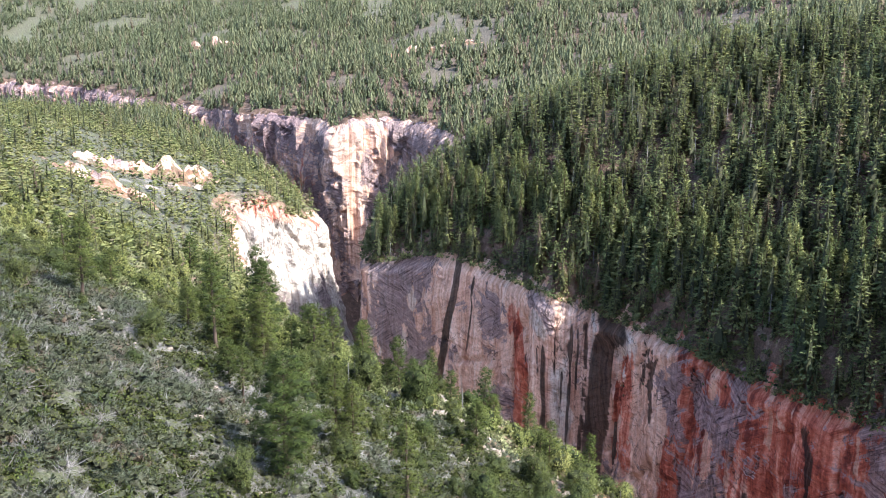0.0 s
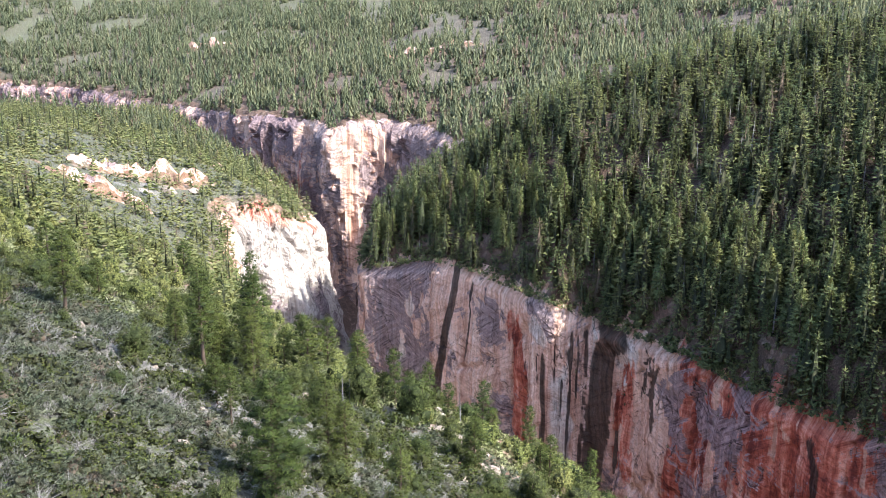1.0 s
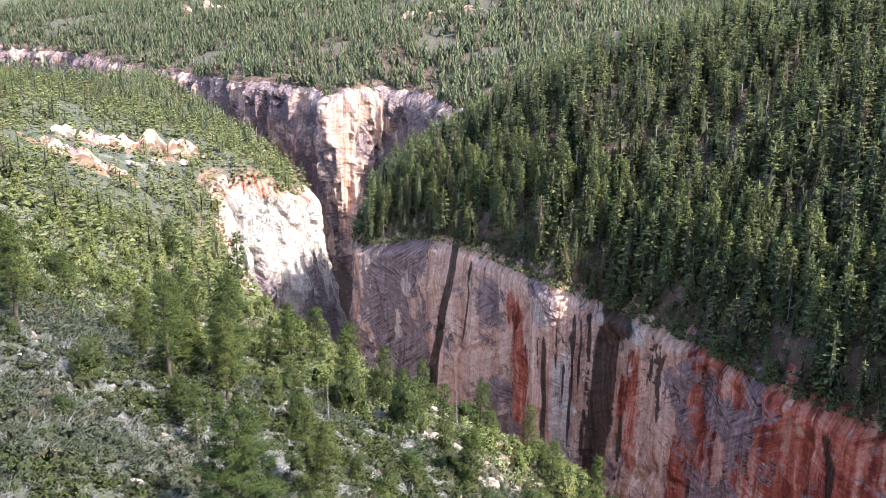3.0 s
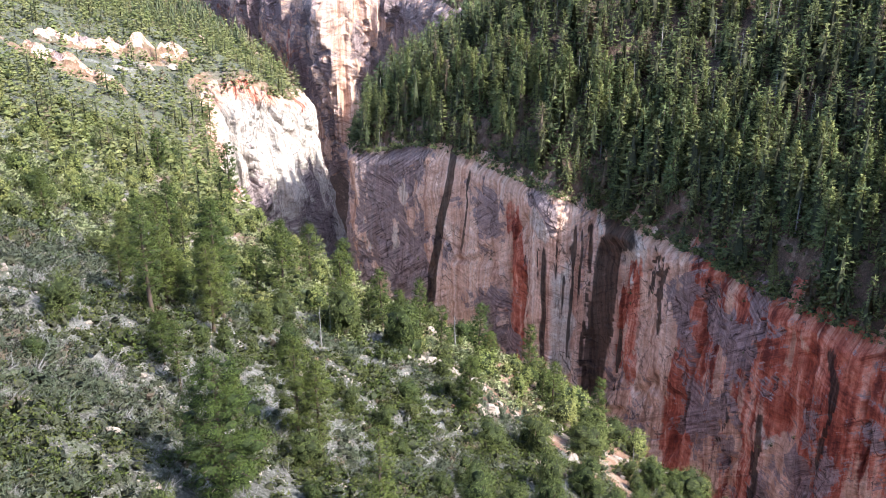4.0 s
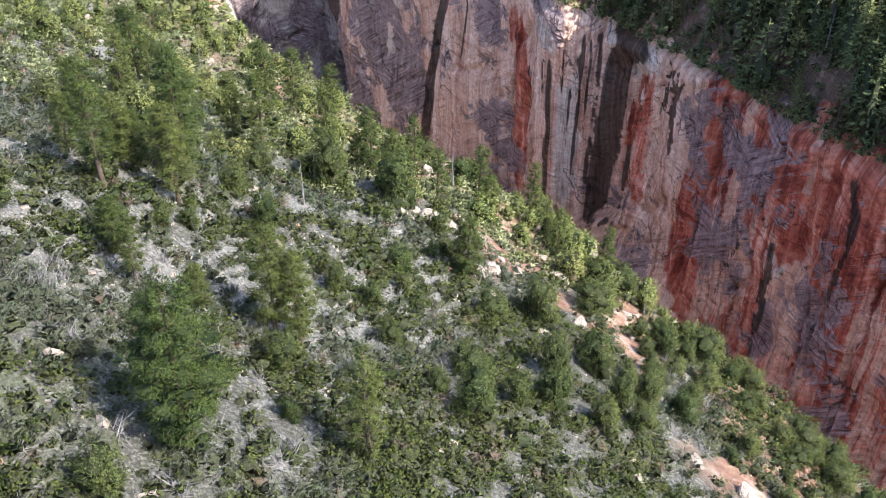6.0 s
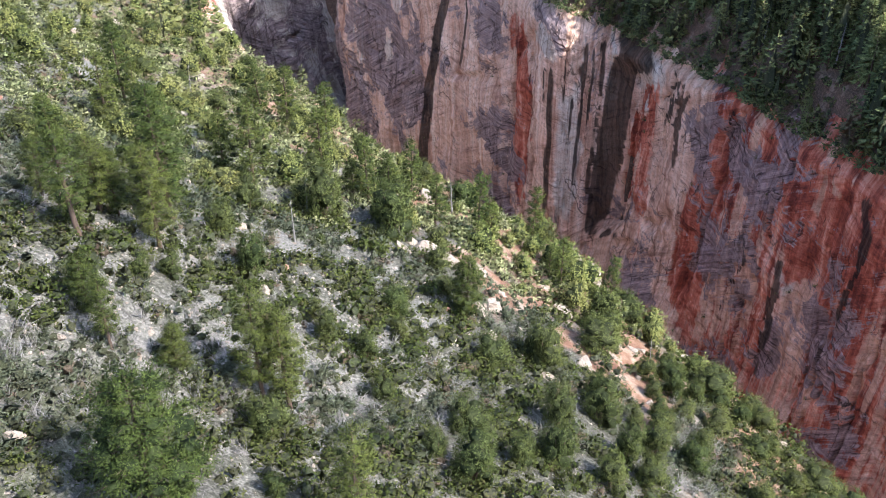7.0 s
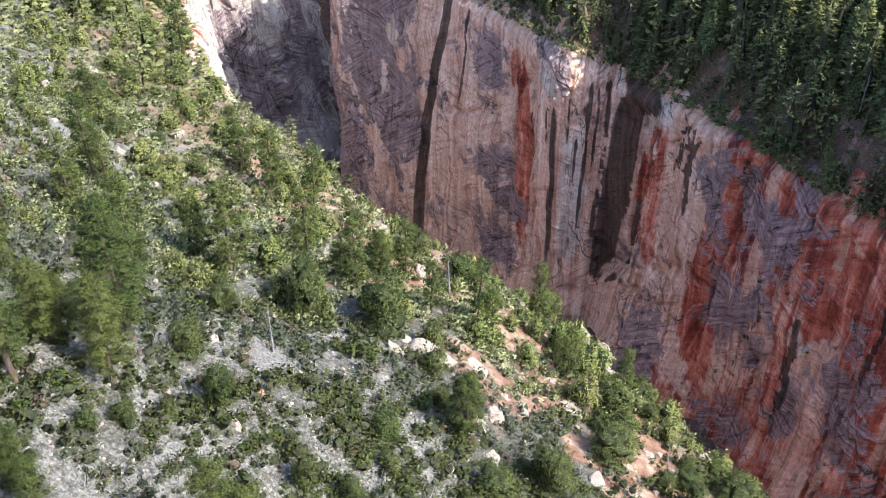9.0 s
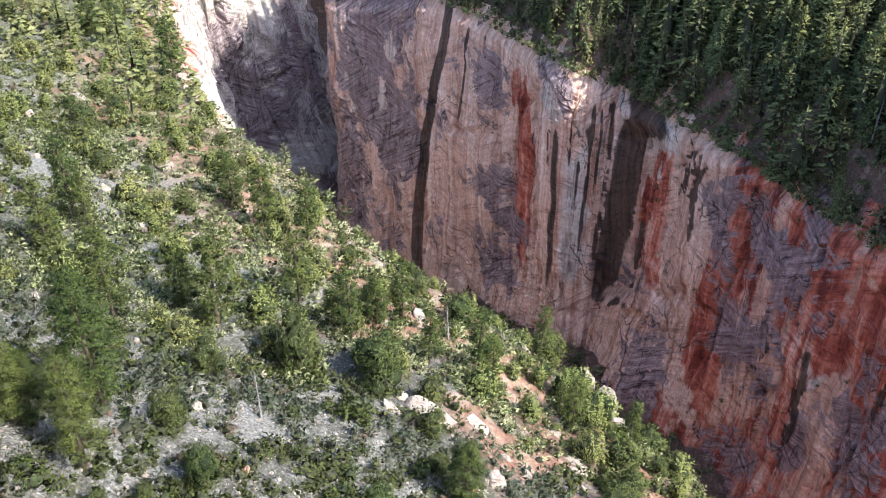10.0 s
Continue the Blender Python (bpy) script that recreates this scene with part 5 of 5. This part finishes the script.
# ---------------------------------------------------------------- rocks
def rock_mesh(seed, sx, sy, sz, material, fine=4):
    """A weathered block: a rounded box, cut by flat faces and roughened."""
    rg = np.random.default_rng(seed)
    bm = bmesh.new()
    bmesh.ops.create_icosphere(bm, subdivisions=fine, radius=1)
    v = np.array([p.co for p in bm.verts])
    v = np.sign(v) * np.abs(v) ** .38
    for _ in range(26):
        nrm = rand_dirs(rg, 1)[0]
        lim = rg.uniform(.58, 1.0)
        over = np.maximum(v @ nrm - lim, 0)
        v -= over[:, None] * nrm
    lay = .05 * np.round(3 * vnoise(v[:, 2] * 5 + seed, v[:, 0] * .6, seed)) / 3
    v *= (1 + lay + .13 * fbm(v[:, 0] * 2 + v[:, 2], v[:, 1] * 2 - v[:, 2], seed, 4))[:, None]
    v *= (sx, sy, sz)
    for p, q in zip(bm.verts, v):
        p.co = q
    me = bpy.data.meshes.new("rock")
    bm.to_mesh(me)
    bm.free()
    me.materials.append(material)
    return me


# x, y, half length, half depth, half height, turn
OUTCROPS = [(.5, 162.3, 3.6, 2.4, 1.5, -40), (28.2, 189.6, 2.7, 2.0, 3.3, -42), (25.0, 193.5, 2.0, 1.6, 2.4, -30), (8.9, 154.7, 1.9, 1.4, 1.9, 20), (-38, 195, 2.4, 1.4, 1.2, -45),
            (-50, 216.6, 3.0, 1.3, 1.3, -40), (-44, 208, 3.6, 1.4, 1.3, -45), (-44, 226, 2.2, 1.2, 1.0, -30), (-66, 254, 3.2, 1.6, 1.4, -30),
            (14.6, 142.6, 2.0, 1.0, .5, -30), (34.5, 143, 1.8, 1.3, 1.1, -60), (20.5, 166.6, 2.2, 1.2, .8, -30), (-9, 186, 1.8, 1.0, .9, 10),
            (28.5, 184, 1.7, 1.5, 2.0, 15), (19.7, 164, 1.7, 1.0, .8, -20), (-148, 402, 5, 3, 1.6, 20), (-126, 420, 4, 3, 1.6, -20),
            (-120, 434, 5, 3, 2.5, 60), (-112, 446, 4, 3, 2, 70)]
for k, (x, y, a, b, c, turn) in enumerate(OUTCROPS):
    ob = new("rock_outcrop", rock_mesh(900 + k, a, b, c, PALE_ROCK))
    ob.matrix_world = pose(x, y, ground_z(x, y)[0] - c * .05, 0, 14, turn)
    tagged(ob, "pale cream sandstone outcrop breaking through the slope", "rock", "outcrops")
boulder_meshes = [rock_mesh(950 + k, .7, .55, .42, PALE_ROCK if k < 5 else RED_ROCK, 2) for k in range(6)]
r = np.random.default_rng(17)
tx, ty = r.uniform(-70, 60, 1500), r.uniform(88, 215, 1500)
tz, td, ts = ground_info(tx, ty)
good = in_wedge(tx, ty) & (ts < .5) & (td > 1) & ~in_gorge(tx, ty) & (r.random(1500) < .25 + .75 * sstep(40, 10, td))
for x, y, z in list(zip(tx[good], ty[good], tz[good]))[:190]:
    ob = new("boulder", boulder_meshes[r.integers(6)])
    ob.matrix_world = pose(x, y, z + .08, r.uniform(-15, 15), r.uniform(-15, 15), r.uniform(0, 360))
    s = r.uniform(.4, 1.5)
    ob.scale = (s, s * r.uniform(.7, 1.2), s)
    tagged(ob, "weathered sandstone boulder half sunk in the soil", "rock", "boulders")

# flat slabs lying in the bare openings above the rim
slab_meshes = [rock_mesh(970 + k, (1.9, 1.3, 2.4, 1.0)[k % 4], (1.0, .9, 1.2, .8)[k % 4], (.38, .5, .45, .6)[k % 4], PALE_ROCK, 3) for k in range(4)]
tx, ty = r.uniform(-70, 50, 4000), r.uniform(108, 235, 4000)
tz, td, ts = ground_info(tx, ty)
good = in_wedge(tx, ty) & (ts < .5) & (td > 2) & (td < 46) & ~in_gorge(tx, ty) & (fbm(tx / 7, ty / 7, 91, 3) > .16)
for k, (x, y, z) in enumerate(list(zip(tx[good], ty[good], tz[good]))[:64]):
    ob = new("flat_rock", slab_meshes[k % 4])
    ob.matrix_world = pose(x, y, z + .10, 0, 28, -38 + r.uniform(-25, 25))
    ob.scale = (q := r.uniform(.5, 1.25), q * r.uniform(.7, 1.2), q)
    tagged(ob, "flat cream sandstone rock lying on reddish soil", "rock", "flat rocks above the rim")

# loose stones on the open scree
r = np.random.default_rng(19)
tx, ty = r.uniform(-60, 40, 30000), r.uniform(92, 182, 30000)
tz, td, ts = ground_info(tx, ty)
open_scree = sstep(-56, -42, tx) * sstep(8, -8, tx) * sstep(100, 116, ty) * sstep(176, 152, ty)
good = in_wedge(tx, ty) & (ts < .5) & (td > 2) & ~in_gorge(tx, ty) & (r.random(30000) < .06 + .42 * open_scree)
tx, ty, tz = tx[good], ty[good], tz[good]
n = len(tx)
size = .05 + .20 * r.random(n) ** 3
v = ICO[None] * r.uniform(.6, 1.3, (n, 12, 1)) * (size[:, None] * r.uniform(.6, 1.3, (n, 3)))[:, None] * np.array([1, 1, .7]) + np.column_stack([tx, ty, tz + size * .25])[:, None]
upper_half = ICO_FACES[:15]
stones = new("loose_stones", mesh_of("loose_stones", v.reshape(-1, 3), (upper_half[None] + 12 * np.arange(n)[:, None, None]).reshape(-1, 3), [PALE_ROCK]))
tagged(stones, "loose pale grey stones scattered over the open scree", "stones", kind="stuff")

# ---------------------------------------------------------------- bushes clinging to the walls and crowding their foot
r = np.random.default_rng(23)
spots = []
for name, n in (("cliff_east", 70), ("cliff_north", 190), ("cliff_west", 40)):
    X, Y, Z, H, nx, ny = ROCK_FACE[name]
    for _ in range(n):
        i, j = r.integers(5, X.shape[0] - 5), r.integers(4, X.shape[1] - 4)
        if Y[i, j] > 150:
            spots.append((X[i, j] + .2 * nx[i], Y[i, j] + .2 * ny[i], Z[i, j] - .3, r.uniform(.4, 1.1), r.uniform(.7, 1.2)))
X, Y, Z, H, nx, ny = ROCK_FACE["cliff_east"]
for _ in range(130):
    i = r.integers(60, X.shape[0] - 120)
    g = r.uniform(1, 10)
    px, py = X[i, 2] + nx[i] * g, Y[i, 2] + ny[i] * g
    spots.append((px, py, float(floor_z(px, py)) - .2, r.uniform(1.0, 3.4), r.uniform(.7, 1.1)))
strew("cliff_bushes", under, np.array(spots), [FIR_LEAF, HEART_SHADE], "dark bushes rooted in cracks and at the foot of the cliff", "shrubs", 9)

# ---------------------------------------------------------------- fallen trunks
LOGS = [(96, 236, 9, 35, 18), (100, 250, 8, -20, 10), (84, 250, 6, 60, 12), (-35, 210, 5, 20, 5), (-8, 178, 4, -30, 6), (88, 238, 7, 80, 15), (106, 262, 10, 10, 8),
        (62, 300, 8, 45, 15), (20, 346, 7, 30, 12), (-22, 150, 4, 70, 8), (33, 157, 3.5, -40, 10), (-60, 190, 5, 15, 6)]
for k, (x, y, ln, turn, tilt) in enumerate(LOGS):
    rg = np.random.default_rng(1200 + k)
    t = np.linspace(-.5, .5, 6)
    pieces = [tube(np.column_stack([t * ln, .06 * rg.normal(size=6), .04 * rg.normal(size=6)]), np.linspace(.20, .07, 6), 7)]
    for q in rg.uniform(-.1, .48, 7):
        a = rg.uniform(0, 6.28)
        tip = np.array([q * ln + .3, np.cos(a) * .9, abs(np.sin(a)) * .9])
        pieces.append(tube(np.array([[q * ln, 0, 0], [q * ln + .1, tip[1] * .5, tip[2] * .5], tip]), [.05, .035, .012], 4))
    ob = new("fallen_log", mesh_of("fallen_log", *joined(pieces), [DEADWOOD], smooth=True))
    c, s0 = math.cos(radians(turn)), math.sin(radians(turn))
    ends = ground_z(np.array([x - c * ln / 2, x + c * ln / 2]), np.array([y - s0 * ln / 2, y + s0 * ln / 2]))
    ob.matrix_world = pose(x, y, float(ends.mean()) + .15, 0, -math.degrees(math.atan2(ends[1] - ends[0], ln)), turn)
    tagged(ob, "bleached grey fallen trunk lying on the slope", "log", "fallen logs")
